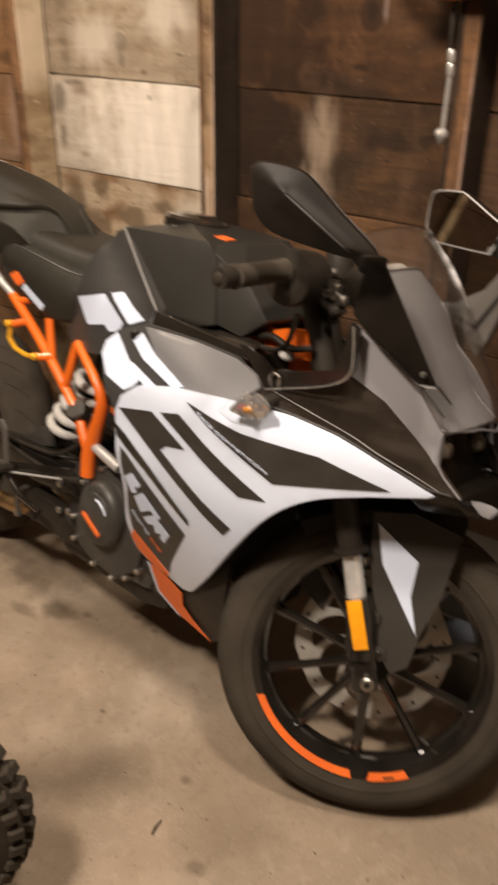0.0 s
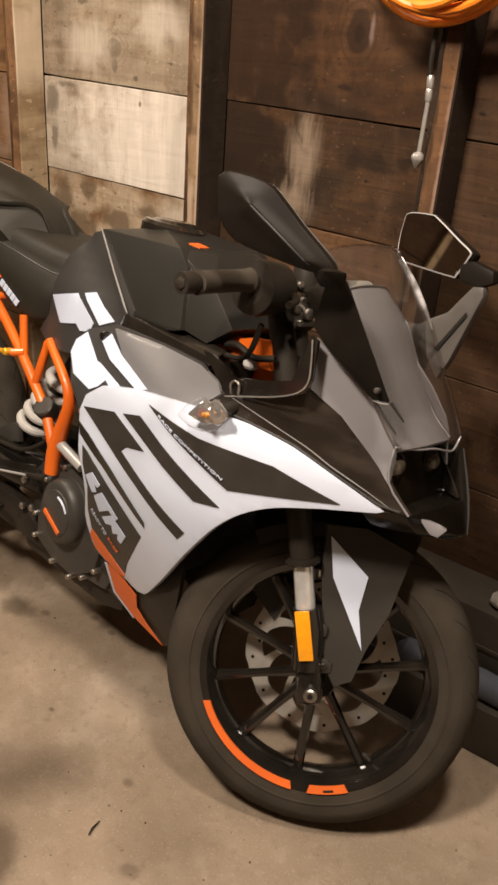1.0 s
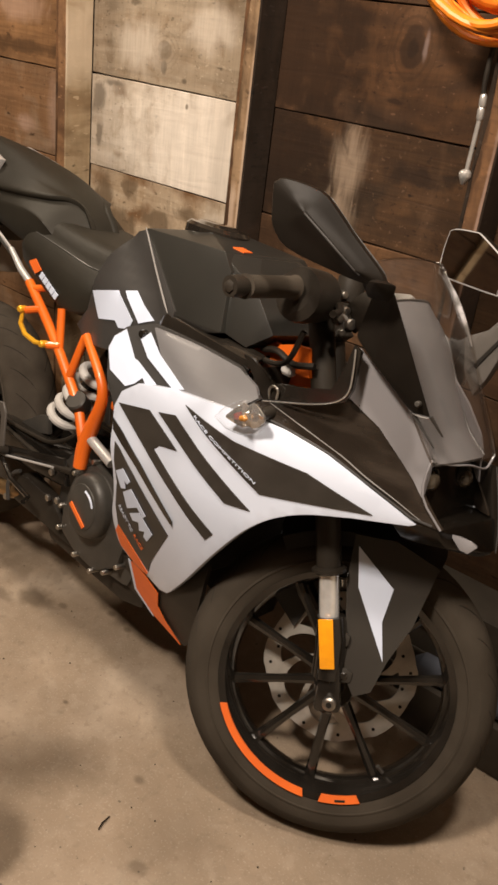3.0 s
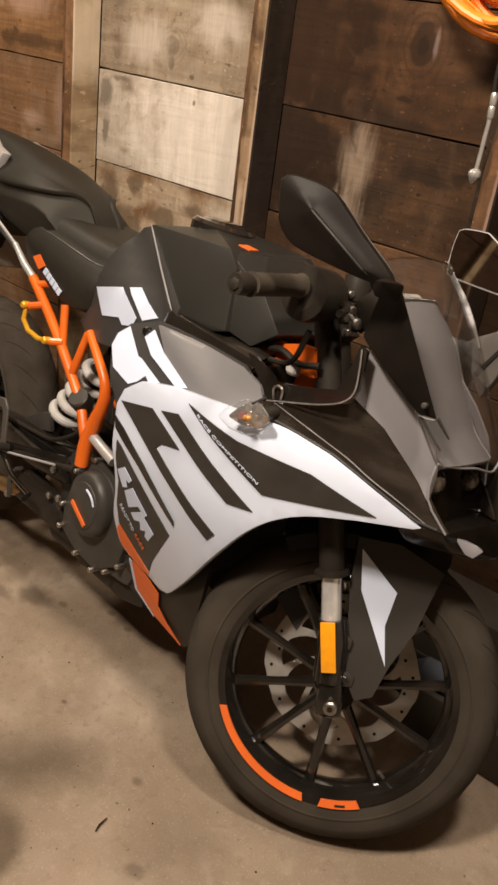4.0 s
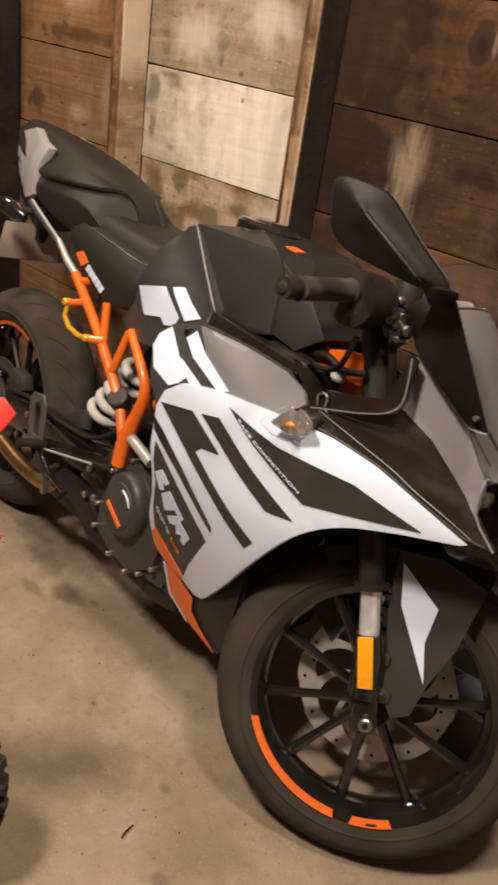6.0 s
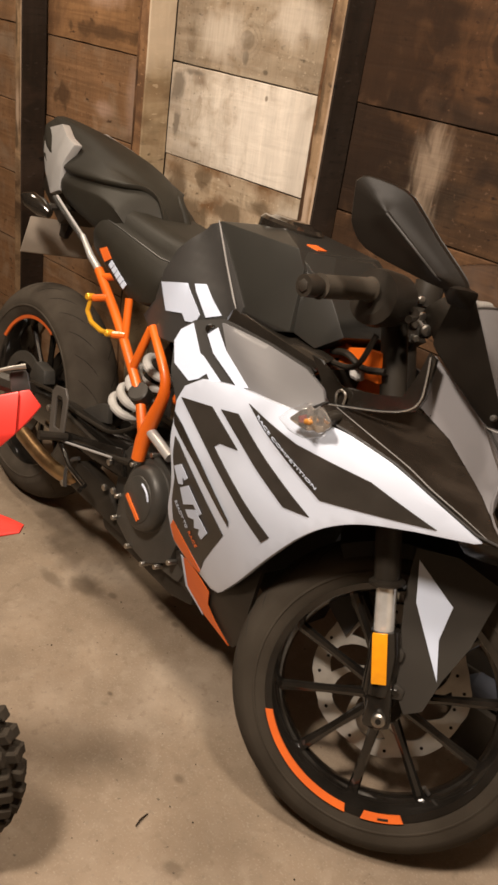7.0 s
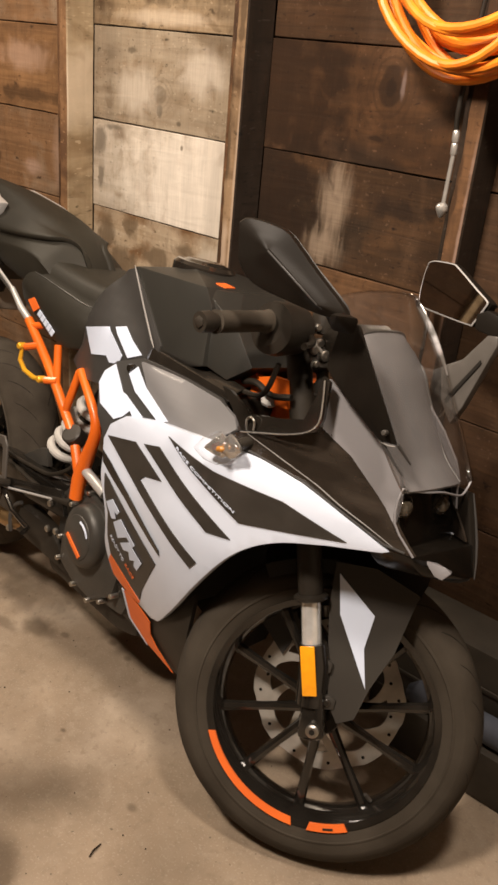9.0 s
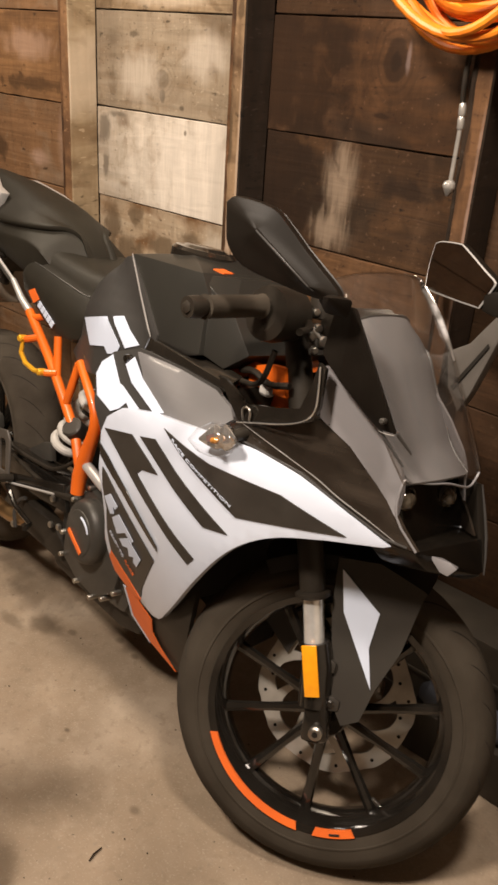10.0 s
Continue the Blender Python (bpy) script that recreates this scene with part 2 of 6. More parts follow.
WHITE = material("white_gloss_paint", (0.60, 0.655, 0.77), 0.24, second=(0.565, 0.615, 0.725), scale=5, coat=0.5, bump=0.02, bump_scale=300)
DECAL_WHITE = material("white_vinyl", (0.57, 0.635, 0.77), 0.4, second=(0.53, 0.59, 0.72), scale=9)
DECAL_BLACK = material("black_vinyl", (0.028, 0.024, 0.020), 0.38, second=(0.038, 0.033, 0.028), scale=20)
GREY = material("satin_grey_paint", (0.185, 0.182, 0.188), 0.46, second=(0.150, 0.147, 0.150), scale=4, coat=0.08, bump=0.02, bump_scale=400)
DARKGREY = material("dark_grey_satin_paint", (0.043, 0.041, 0.039), 0.38, second=(0.035, 0.033, 0.031), scale=6, bump=0.03, bump_scale=500)
BLACKGLOSS = material("black_gloss_plastic", (0.012, 0.010, 0.008), 0.13, second=(0.018, 0.015, 0.012), scale=14, coat=0.5)
MATTE = material("matte_black_plastic", (0.018, 0.0145, 0.011), 0.46, second=(0.025, 0.0205, 0.0155), scale=18, bump=0.08, bump_scale=500, spec=0.25)
TANKMAT = material("matte_dark_tank_cover", (0.022, 0.021, 0.018), 0.34, second=(0.017, 0.016, 0.014), scale=5, bump=0.05, bump_scale=700, spec=0.5)
SEATMAT = material("black_seat_vinyl", (0.0145, 0.0125, 0.009), 0.52, second=(0.021, 0.0185, 0.0135), scale=7, bump=0.3, bump_scale=420, spec=0.26)
RUBBER = material("tyre_rubber", (0.035, 0.028, 0.0205), 0.85, second=(0.050, 0.041, 0.031), scale=9, bump=0.2, bump_scale=250, spec=0.15)
DUSTY_RUBBER = material("dusty_tyre_rubber", (0.046, 0.037, 0.028), 0.85, second=(0.070, 0.058, 0.045), scale=11, bump=0.2, bump_scale=250, spec=0.15)
ORANGE = material("orange_powder_coat", (0.76, 0.145, 0.012), 0.36, second=(0.66, 0.118, 0.010), scale=12, coat=0.2)
ORANGE_VINYL = material("orange_vinyl", (0.78, 0.150, 0.022), 0.42, second=(0.70, 0.13, 0.022), scale=15)
AMBER = material("amber_reflector", (0.85, 0.34, 0.01), 0.25, second=(0.78, 0.30, 0.01), scale=60, coat=0.3)
BULB = material("smoked_amber_glass", (0.50, 0.22, 0.035), 0.2, second=(0.36, 0.15, 0.03), scale=120, coat=0.3)
YELLOWMETAL = material("gold_anodised_metal", (0.90, 0.47, 0.03), 0.28, 0.4, second=(0.80, 0.40, 0.03), scale=30)
STEEL = material("bright_steel", (0.50, 0.48, 0.44), 0.36, 1.0, second=(0.38, 0.36, 0.33), scale=40)
DISC = material("brushed_disc_steel", (0.58, 0.55, 0.50), 0.34, 0.55, second=(0.46, 0.435, 0.39), scale=30)
CHROME = material("polished_chrome", (0.86, 0.86, 0.85), 0.20, 0.62, second=(0.66, 0.65, 0.62), scale=30)
LIPMETAL = material("polished_lip", (0.86, 0.85, 0.83), 0.14, 0.85, second=(0.62, 0.60, 0.57), scale=22, coat=0.4)
ALLOY = material("black_painted_alloy", (0.0095, 0.008, 0.0065), 0.12, second=(0.014, 0.012, 0.010), scale=20, bump=0.05, coat=0.5)
ENGINE = material("cast_engine_grey", (0.062, 0.057, 0.050), 0.45, 0.2, second=(0.042, 0.039, 0.034), scale=14, bump=0.25, bump_scale=300)
EXHAUST = material("heat_tinted_steel", (0.42, 0.27, 0.13), 0.32, 0.85, second=(0.16, 0.085, 0.04), scale=11)
SPRING = material("white_painted_spring", (0.62, 0.60, 0.57), 0.45, second=(0.5, 0.48, 0.45), scale=18)
BOWL = material("silvered_bowl", (0.74, 0.72, 0.70), 0.12, 0.85, second=(0.60, 0.58, 0.55), scale=90)
SILVER = material("silver_paint", (0.55, 0.54, 0.53), 0.35, 0.4, second=(0.47, 0.46, 0.45), scale=10)
# the screen's faint pale film stands in for a reflected veil
SCREEN = glass("smoked_clear_screen", (0.85, 0.838, 0.83), 0.03, tint=0.8, ior=1.50, haze=0.010)
CLEAR = glass("clear_lens", (0.97, 0.97, 0.97), 0.03, ior=1.35)
EDGE_CLEAR = glass("clear_plastic_edge", (0.86, 0.84, 0.82), 0.10, ior=1.75)
MASK = material("satin_light_grey_paint", (0.225, 0.218, 0.228), 0.34, second=(0.20, 0.193, 0.200), scale=6, coat=0.3, bump=0.02, bump_scale=400)
STALKGREY = material("mid_grey_plastic", (0.085, 0.076, 0.068), 0.42, second=(0.070, 0.062, 0.054), scale=12, bump=0.05, bump_scale=400)
CHUCK = material("dull_chrome", (0.55, 0.53, 0.50), 0.32, 0.6, second=(0.45, 0.43, 0.40), scale=40)
MIRROR = material("silvered_mirror", (0.86, 0.85, 0.83), 0.03, 1.0)
# pale edge colour that paints highlights along creases and ridges
CREASE = material("painted_edge_highlight", (0.36, 0.35, 0.34), 0.25, 0.3, second=(0.28, 0.27, 0.26), scale=9, coat=0.3)
SHELL = material("black_satin_shell", (0.0085, 0.0068, 0.0052), 0.45, second=(0.012, 0.0097, 0.0075), scale=15, bump=0.03, bump_scale=500, spec=0.10)
GUARD_BLACK = material("dull_black_plastic", (0.027, 0.023, 0.019), 0.5, second=(0.033, 0.029, 0.024), scale=8, bump=0.04, bump_scale=500, spec=0.35)
BAND = material("streaked_black_gloss", (0.017, 0.013, 0.010), 0.17, second=(0.050, 0.039, 0.030), scale=3.0, detail=8, stretch=(2, 3, 9), contrast=(0.42, 0.75), rough_var=0.08, coat=0.5)
LENS = material("projector_glass", (0.085, 0.070, 0.050), 0.06, second=(0.03, 0.024, 0.018), scale=70, coat=0.8)
# pale patchy colour for the glare on the screen's far edge
EDGE_GLARE = material("painted_edge_glare", (0.42, 0.41, 0.42), 0.12, second=(0.16, 0.155, 0.15), scale=45, contrast=(0.4, 0.6), coat=0.6)
NOSE = material("deep_black_gloss", (0.0042, 0.0034, 0.0026), 0.22, second=(0.007, 0.0056, 0.0042), scale=12, spec=0.35)
# near-black colour that paints the shade inside grooves, holes and sockets
GROOVE_SHADE = material("painted_hollow_shade", (0.012, 0.010, 0.008), 0.6, spec=0.15)
# black plastic with haze painted in as a lifted base colour
HAZED_BLACK = material("hazed_black_plastic", (0.040, 0.033, 0.025), 0.6, second=(0.060, 0.050, 0.038), scale=9, bump=0.1, bump_scale=300, spec=0.3)
RAG = material("blue_grey_cloth", (0.10, 0.11, 0.14), 0.9, second=(0.07, 0.08, 0.10), scale=12, bump=0.3)
PALERAG = material("pale_cloth", (0.45, 0.42, 0.38), 0.9, second=(0.33, 0.30, 0.27), scale=14, bump=0.3)
RED = material("red_plastic", (0.62, 0.035, 0.025), 0.35, second=(0.52, 0.03, 0.022), scale=9, coat=0.2)
CABLE = material("orange_cable_sheath", (0.85, 0.27, 0.018), 0.42, second=(0.72, 0.19, 0.015), scale=25, bump=0.05)
PLATE = material("worn_plate_metal", (0.50, 0.43, 0.35), 0.5, 0.2, second=(0.40, 0.34, 0.28), scale=8)
PALE = ((0.395, 0.325, 0.240), (0.305, 0.235, 0.160), (0.170, 0.102, 0.052))
TAN = ((0.225, 0.122, 0.060), (0.150, 0.079, 0.037), (0.240, 0.165, 0.108))
DARK = ((0.064, 0.031, 0.013), (0.034, 0.017, 0.008), (0.072, 0.041, 0.020))
BOARD_PALE = wood("pale_board", *PALE, stain_at=(0.47, 0.62), grain=(2.5, 14, 12))
BOARD_TAN = wood("tan_board", *TAN)
BOARD_DARK = wood("dark_board", *DARK, stain_at=(0.56, 0.75))
STUD_TAN = wood("tan_stud", (0.40, 0.31, 0.20), (0.29, 0.21, 0.12), (0.19, 0.12, 0.062), stain_at=(0.50, 0.64), grain=(14, 14, 1.6), marks=(("dark", 0.02, 1.62, 0.03, 0.07), ("pale", 0.02, 1.25, 0.05, 0.12)))
STUD_ORANGE = wood("orange_stud", (0.29, 0.158, 0.074), (0.19, 0.098, 0.046), (0.11, 0.056, 0.028), stain_at=(0.46, 0.60), grain=(14, 14, 1.6))
STUD_BROWN = wood("brown_stud", (0.31, 0.205, 0.118), (0.19, 0.118, 0.062), (0.072, 0.040, 0.020), stain_at=(0.47, 0.60), grain=(14, 14, 1.6), marks=(("pale", 0.016, 1.05, 0.006, 0.30), ("pale", -0.004, 0.93, 0.012, 0.10), ("dark", -0.012, 1.18, 0.012, 0.10), ("dark", 0.004, 1.46, 0.014, 0.12), ("dark", -0.008, 0.86, 0.016, 0.08)))
STUD_RED = wood("reddish_stud", (0.165, 0.082, 0.036), (0.095, 0.047, 0.021), (0.048, 0.025, 0.013), stain_at=(0.44, 0.58), grain=(14, 14, 1.6), marks=(("dark", -0.010, 1.48, 0.014, 0.13), ("dark", -0.012, 1.16, 0.011, 0.12), ("dark", 0.004, 0.95, 0.012, 0.10), ("pale", 0.015, 1.08, 0.005, 0.22)))
# near-black wood; on stud flanks this colour stands for their shade
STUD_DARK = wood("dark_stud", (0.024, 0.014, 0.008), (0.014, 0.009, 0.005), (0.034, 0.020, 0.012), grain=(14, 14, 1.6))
# single boards with marks of their own, by bay and row
AGED = dict(stain_at=(0.56, 0.78), grain=(2.5, 14, 16))
MARKED = {
    (3, 5): wood("pale_board_with_knot", (0.35, 0.285, 0.208), (0.265, 0.202, 0.136), (0.160, 0.098, 0.050), **AGED, marks=(("knot", -0.032, -0.033, 0.022, 0.020), ("dark", -0.14, 0.065, 0.030, 0.012), ("dark", 0.045, -0.095, 0.012, 0.008), ("dark", -0.03, -0.07, 0.014, 0.022), ("pale", -0.12, -0.03, 0.10, 0.07), ("pale", 0.12, 0.03, 0.09, 0.06))),
    # the wide pale mark paints a pool of light; the dark ones are stains
    (3, 4): wood("pale_board_lit", (0.53, 0.462, 0.378), (0.42, 0.345, 0.258), (0.215, 0.135, 0.074), **AGED, marks=(("pale", 0.14, -0.02, 0.36, 0.24), ("dark", -0.275, 0.07, 0.035, 0.06), ("dark", -0.20, 0.105, 0.07, 0.014), ("dark", -0.265, -0.03, 0.02, 0.05), ("dark", 0.06, 0.085, 0.008, 0.010))),
    (3, 3): wood("pale_board_stained", (0.42, 0.340, 0.245), (0.30, 0.205, 0.120), (0.165, 0.088, 0.040), stain_at=(0.50, 0.60), grain=(2.5, 14, 12), marks=(("dark", -0.135, 0.08, 0.045, 0.05), ("dark", -0.24, 0.04, 0.05, 0.11), ("dark", 0.09, 0.06, 0.08, 0.030), ("dark", -0.02, 0.02, 0.11, 0.045), ("dark", -0.16, -0.02, 0.08, 0.07), ("pale", 0.2, 0.05, 0.08, 0.06))),
    (3, 6): wood("pale_board_sooty", (0.36, 0.27, 0.17), (0.22, 0.145, 0.08), (0.09, 0.055, 0.03), marks=(("dark", -0.1, 0.01, 0.34, 0.085), ("dark", 0.15, 0.01, 0.22, 0.075), ("pale", -0.02, -0.09, 0.2, 0.02))),
    # bay 4: the big dark mark at each left end paints the stud's shadow
    (4, 5): wood("dark_board_with_knot", (0.098, 0.045, 0.017), (0.051, 0.024, 0.010), (0.030, 0.016, 0.008), grain=(2.2, 14, 16), marks=(("knot", 0.051, 0.042, 0.026, 0.036), ("dark", 0.051, 0.044, 0.016, 0.026), ("dark", -0.25, 0.0, 0.31, 0.30), ("dark", 0.03, -0.06, 0.05, 0.010), ("pale", 0.080, 0.050, 0.006, 0.030))),
    (4, 4): wood("dark_board_scraped", (0.085, 0.042, 0.017), (0.042, 0.021, 0.010), (0.028, 0.016, 0.008), marks=(("scrape", -0.055, 0.03, 0.050, 0.11), ("scrape", -0.075, -0.075, 0.065, 0.05), ("dark", 0.12, 0.04, 0.11, 0.035), ("dark", -0.27, 0.0, 0.25, 0.30))),
    (4, 3): wood("brown_board", (0.135, 0.068, 0.030), (0.080, 0.040, 0.018), (0.046, 0.024, 0.012), marks=(("dark", -0.26, 0.0, 0.12, 0.20),)),
    (2, 5): wood("tan_board_ringed", (0.25, 0.132, 0.058), (0.175, 0.090, 0.040), (0.125, 0.064, 0.030), marks=(("pale", -0.02, 0.03, 0.15, 0.045), ("dark", 0.0, -0.075, 0.26, 0.028))),
    (2, 4): wood("tan_board_scuffed", *TAN, marks=(("pale", 0.17, -0.01, 0.05, 0.11), ("pale", 0.02, -0.05, 0.05, 0.03), ("dark", -0.2, -0.04, 0.08, 0.05))),
}
SPOTS = [(0.490, -0.131, 0.050, 0.036, 0.72), (0.30, -0.05, 0.22, 0.05, 0.30), (0.56, -0.10, 0.014, 0.010, 0.6), (0.415, -0.185, 0.05, 0.018, 0.45), (0.82, -0.30, 0.008, 0.006, 0.7), (1.082, -0.326, 0.014, 0.010, 0.55), (1.222, -0.457, 0.02, 0.014, 0.45), (0.666, -0.031, 0.014, 0.010, 0.6), (0.736, -0.042, 0.012, 0.008, 0.6)]
SPOTS += [(0.16 + 0.055 * k, -0.02 - 0.022 * k, 0.030, 0.055, 0.28) for k in range(5)]
CONCRETE = concrete("stained_concrete", SPOTS)
# unseen closing surfaces, made pale to bounce fill light into the shadows
PLAIN_WALL = material("pale_bounce_wall", (0.64, 0.56, 0.46), 0.9, second=(0.56, 0.49, 0.40), scale=2)
CEIL = material("pale_bounce_ceiling", (0.62, 0.53, 0.42), 0.9, second=(0.54, 0.46, 0.36), scale=2)


# ---- mesh tools ----
def finish(bm, name, mat, smooth=35):
    bmesh.ops.recalc_face_normals(bm, faces=bm.faces)
    me = bpy.data.meshes.new(name)
    bm.to_mesh(me)
    bm.free()
    for p in me.polygons:
        p.use_smooth = True
    me.set_sharp_from_angle(angle=radians(smooth))
    me.materials.append(mat)
    return me


def part(name, bm, mat, parent, label="", m=None, smooth=35):
    ob = new(name, finish(bm, name, mat, smooth))
    ob.parent = parent
    if m is not None:
        ob.matrix_local = m
    if label:
        tagged(ob, label)
    return ob


def thing(name, label, category, m=None, group="", kind=""):
    ob = new(name)
    if m is not None:
        ob.matrix_world = m
    return tagged(ob, label, category, group, kind)


def bevel(bm, w, seg=2, angle=30):
    bm.normal_update()
    es = [e for e in bm.edges if len(e.link_faces) == 2 and e.calc_face_angle(0) > radians(angle)]
    if es and w > 0:
        bmesh.ops.bevel(bm, geom=es, offset=w, segments=seg, affect="EDGES", profile=0.6, clamp_overlap=True)
    return bm


def box(size, at=(0, 0, 0), rot=(0, 0, 0), w=0.0, seg=2, bm=None):
    own = bmesh.new()
    bmesh.ops.create_cube(own, size=1.0)
    bmesh.ops.scale(own, vec=size, verts=own.verts)
    bevel(own, w, seg)
    bmesh.ops.transform(own, matrix=pose(*at, *rot), verts=own.verts)
    return join(bm, own)


def join(bm, own):
    if bm is None:
        return own
    me = bpy.data.meshes.new("tmp")
    own.to_mesh(me)
    own.free()
    bm.from_mesh(me)
    bpy.data.meshes.remove(me)
    return bm


def smooth_path(pts, n=6):
    """Points on a Catmull-Rom curve through pts."""
    P = [Vector(p) for p in pts]
    P = [2 * P[0] - P[1]] + P + [2 * P[-1] - P[-2]]
    out = []
    for i in range(1, len(P) - 2):
        a, b, c, d = P[i - 1:i + 3]
        for k in range(n):
            t = k / n
            out.append(0.5 * ((2 * b) + (c - a) * t + (2 * a - 5 * b + 4 * c - d) * t * t + (3 * b - a - 3 * c + d) * t ** 3))
    return out + [P[-2]]


def tube(pts, r, seg=10, bm=None, curve=0, closed=False):
    """A round bar along pts; r is one radius or one for each point."""
    P = smooth_path(pts, curve) if curve else [Vector(p) for p in pts]
    R = r if isinstance(r, (list, tuple)) else [r] * len(P)
    if len(R) != len(P):
        at = [i * (len(R) - 1) / (len(P) - 1) for i in range(len(P))]
        R = [R[int(k)] + (R[min(int(k) + 1, len(R) - 1)] - R[int(k)]) * (k - int(k)) for k in at]
    own = bmesh.new()
    rings, up = [], None
    for i, p in enumerate(P):
        d = (P[min(i + 1, len(P) - 1)] - P[max(i - 1, 0)]).normalized()
        if up is None:
            up = d.orthogonal().normalized()
        up = (up - d * up.dot(d)).normalized()
        side = d.cross(up)
        rings.append([own.verts.new(p + R[i] * (math.cos(a) * up + math.sin(a) * side)) for a in (2 * math.pi * k / seg for k in range(seg))])
    for a, b in zip(rings, rings[1:]):
        for k in range(seg):
            own.faces.new((a[k], a[(k + 1) % seg], b[(k + 1) % seg], b[k]))
    if not closed:
        own.faces.new(list(reversed(rings[0])))
        own.faces.new(rings[-1])
    return join(bm, own)


def lathe(profile, seg=48, m=None, bm=None, closed=False):
    """Turns (radius, along) pairs about the local Y axis."""
    own = bmesh.new()
    rings = []
    for k in range(seg):
        a = 2 * math.pi * k / seg
        rings.append([own.verts.new((r * math.cos(a), y, r * math.sin(a))) for r, y in profile])
    n = len(profile)
    for k in range(seg):
        a, b = rings[k], rings[(k + 1) % seg]
        for i in range(n if closed else n - 1):
            j = (i + 1) % n
            own.faces.new((a[i], a[j], b[j], b[i]))
    bmesh.ops.remove_doubles(own, verts=own.verts, dist=1e-5)
    if m is not None:
        bmesh.ops.transform(own, matrix=m, verts=own.verts)
    return join(bm, own)


def loft(rings, bm=None, cap=True):
    own = bmesh.new()
    vr = [[own.verts.new(p) for p in ring] for ring in rings]
    n = len(vr[0])
    for a, b in zip(vr, vr[1:]):
        for k in range(n):
            own.faces.new((a[k], a[(k + 1) % n], b[(k + 1) % n], b[k]))
    if cap:
        own.faces.new(list(reversed(vr[0])))
        own.faces.new(vr[-1])
    return join(bm, own)


def rounded_loft(sections, n=24, power=3.0, bm=None):
    """Sections (x, y_centre, z_top, z_bottom, half_width) as rounded boxes along X."""
    rings = []
    for x, yc, zt, zb, hw in sections:
        ring = []
        for k in range(n):
            a = 2 * math.pi * k / n
            c, s = math.cos(a), math.sin(a)
            q = (abs(c) ** power + abs(s) ** power) ** (-1 / power)
            ring.append((x, yc + hw * c * q, (zt + zb) / 2 + (zt - zb) / 2 * s * q))
        rings.append(ring)
    return loft(rings, bm)


def skin(rows, n=3, cap=True, bm=None):
    """A soft body through rings of points, rounded along and across; each row is a half section (y, z) at x, from the top middle to the bottom middle."""
    rings = []
    for x, half in rows:
        side = [tuple(q) for q in smooth_path([(x, y, z) for y, z in half], n)]
        rings.append(side + [(a, -b, c) for a, b, c in reversed(side[1:-1])])
    count = len(rings[0])
    lines = [smooth_path([ring[k] for ring in rings], n) for k in range(count)]
    return loft([[lines[k][i] for k in range(count)] for i in range(len(lines[0]))], bm, cap)


def slotted_plate(outer, inner, y, thick):
    """A flat plate in the side view with one opening; outer and inner have the same number of corners."""
    own = bmesh.new()
    rings = [[own.verts.new((x, yy, z)) for x, z in ring] for ring, yy in ((outer, y), (inner, y), (inner, y + thick), (outer, y + thick))]
    count = len(outer)
    for a, b in zip(rings, rings[1:] + rings[:1]):
        for k in range(count):
            own.faces.new((a[k], a[(k + 1) % count], b[(k + 1) % count], b[k]))
    return bevel(own, 0.0015, 1, 40)


def sheet(outline, yfun, thick=0.004, lift=0.0, step=0.03, bm=None, edge=0.0):
    """A shell with this outline in the side view (x, z), lying on the surface y = yfun(x, z); thick goes inwards."""
    own = bmesh.new()
    own.faces.new([own.verts.new((x, 0, z)) for x, z in outline])
    xs, zs = [p[0] for p in outline], [p[1] for p in outline]
    for axis, lo, hi in ((0, min(xs), max(xs)), (2, min(zs), max(zs))):
        k = math.ceil(lo / step) * step
        while k < hi:
            co, no = [0, 0, 0], [0, 0, 0]
            co[axis], no[axis] = k, 1
            bmesh.ops.bisect_plane(own, geom=own.verts[:] + own.edges[:] + own.faces[:], plane_co=co, plane_no=no, dist=1e-5)
            k += step
    bmesh.ops.triangulate(own, faces=[f for f in own.faces if len(f.verts) > 4])
    for v in own.verts:
        y = yfun(v.co.x, v.co.z)
        v.co.y = y + (-lift if y < 0 else lift)
    sign = 1 if yfun(sum(xs) / len(xs), sum(zs) / len(zs)) < 0 else -1
    res = bmesh.ops.extrude_face_region(own, geom=own.faces[:])
    for v in [g for g in res["geom"] if isinstance(g, bmesh.types.BMVert)]:
        v.co.y += sign * thick
    if edge:
        bmesh.ops.recalc_face_normals(own, faces=own.faces)
        bevel(own, edge, 2, 55)
    return join(bm, own)


def hull(points, w=0.006, seg=2):
    """The convex solid round a few corners, with rounded edges."""
    own = bmesh.new()
    for p in points:
        own.verts.new(p)
    bmesh.ops.convex_hull(own, input=own.verts)
    bmesh.ops.dissolve_limit(own, angle_limit=radians(3), verts=own.verts, edges=own.edges)
    bevel(own, w, seg, 12)
    return own


# ---- garage: floor, plank wall, plain closing walls and ceiling ----
def structure(name, bm, mat, label, category):
    return tagged(new(name, finish(bm, name, mat)), label, category, kind="structure")


WALL_Y, STUD_D = 0.438, 0.09
def floor_sheet():
    bm = bmesh.new()
    bmesh.ops.create_grid(bm, x_segments=120, y_segments=120, size=3.0)
    for v in bm.verts:
        v.co.z = 0.0015 * noise.noise(v.co * 3.0) - 0.0005
    bmesh.ops.translate(bm, verts=bm.verts, vec=(0.8, -2.5, 0))
    return bm


structure("floor", floor_sheet(), CONCRETE, "stained bare concrete garage floor", "floor")
structure("wall_north", box((6.4, 0.03, 2.7), (0.8, WALL_Y + 0.045, 1.35)), STUD_DARK, "outer sheathing behind the plank wall", "wall")
structure("wall_south", box((6.4, 0.1, 2.7), (0.8, -5.55, 1.35)), PLAIN_WALL, "unseen plain garage wall, pale to bounce light", "wall")
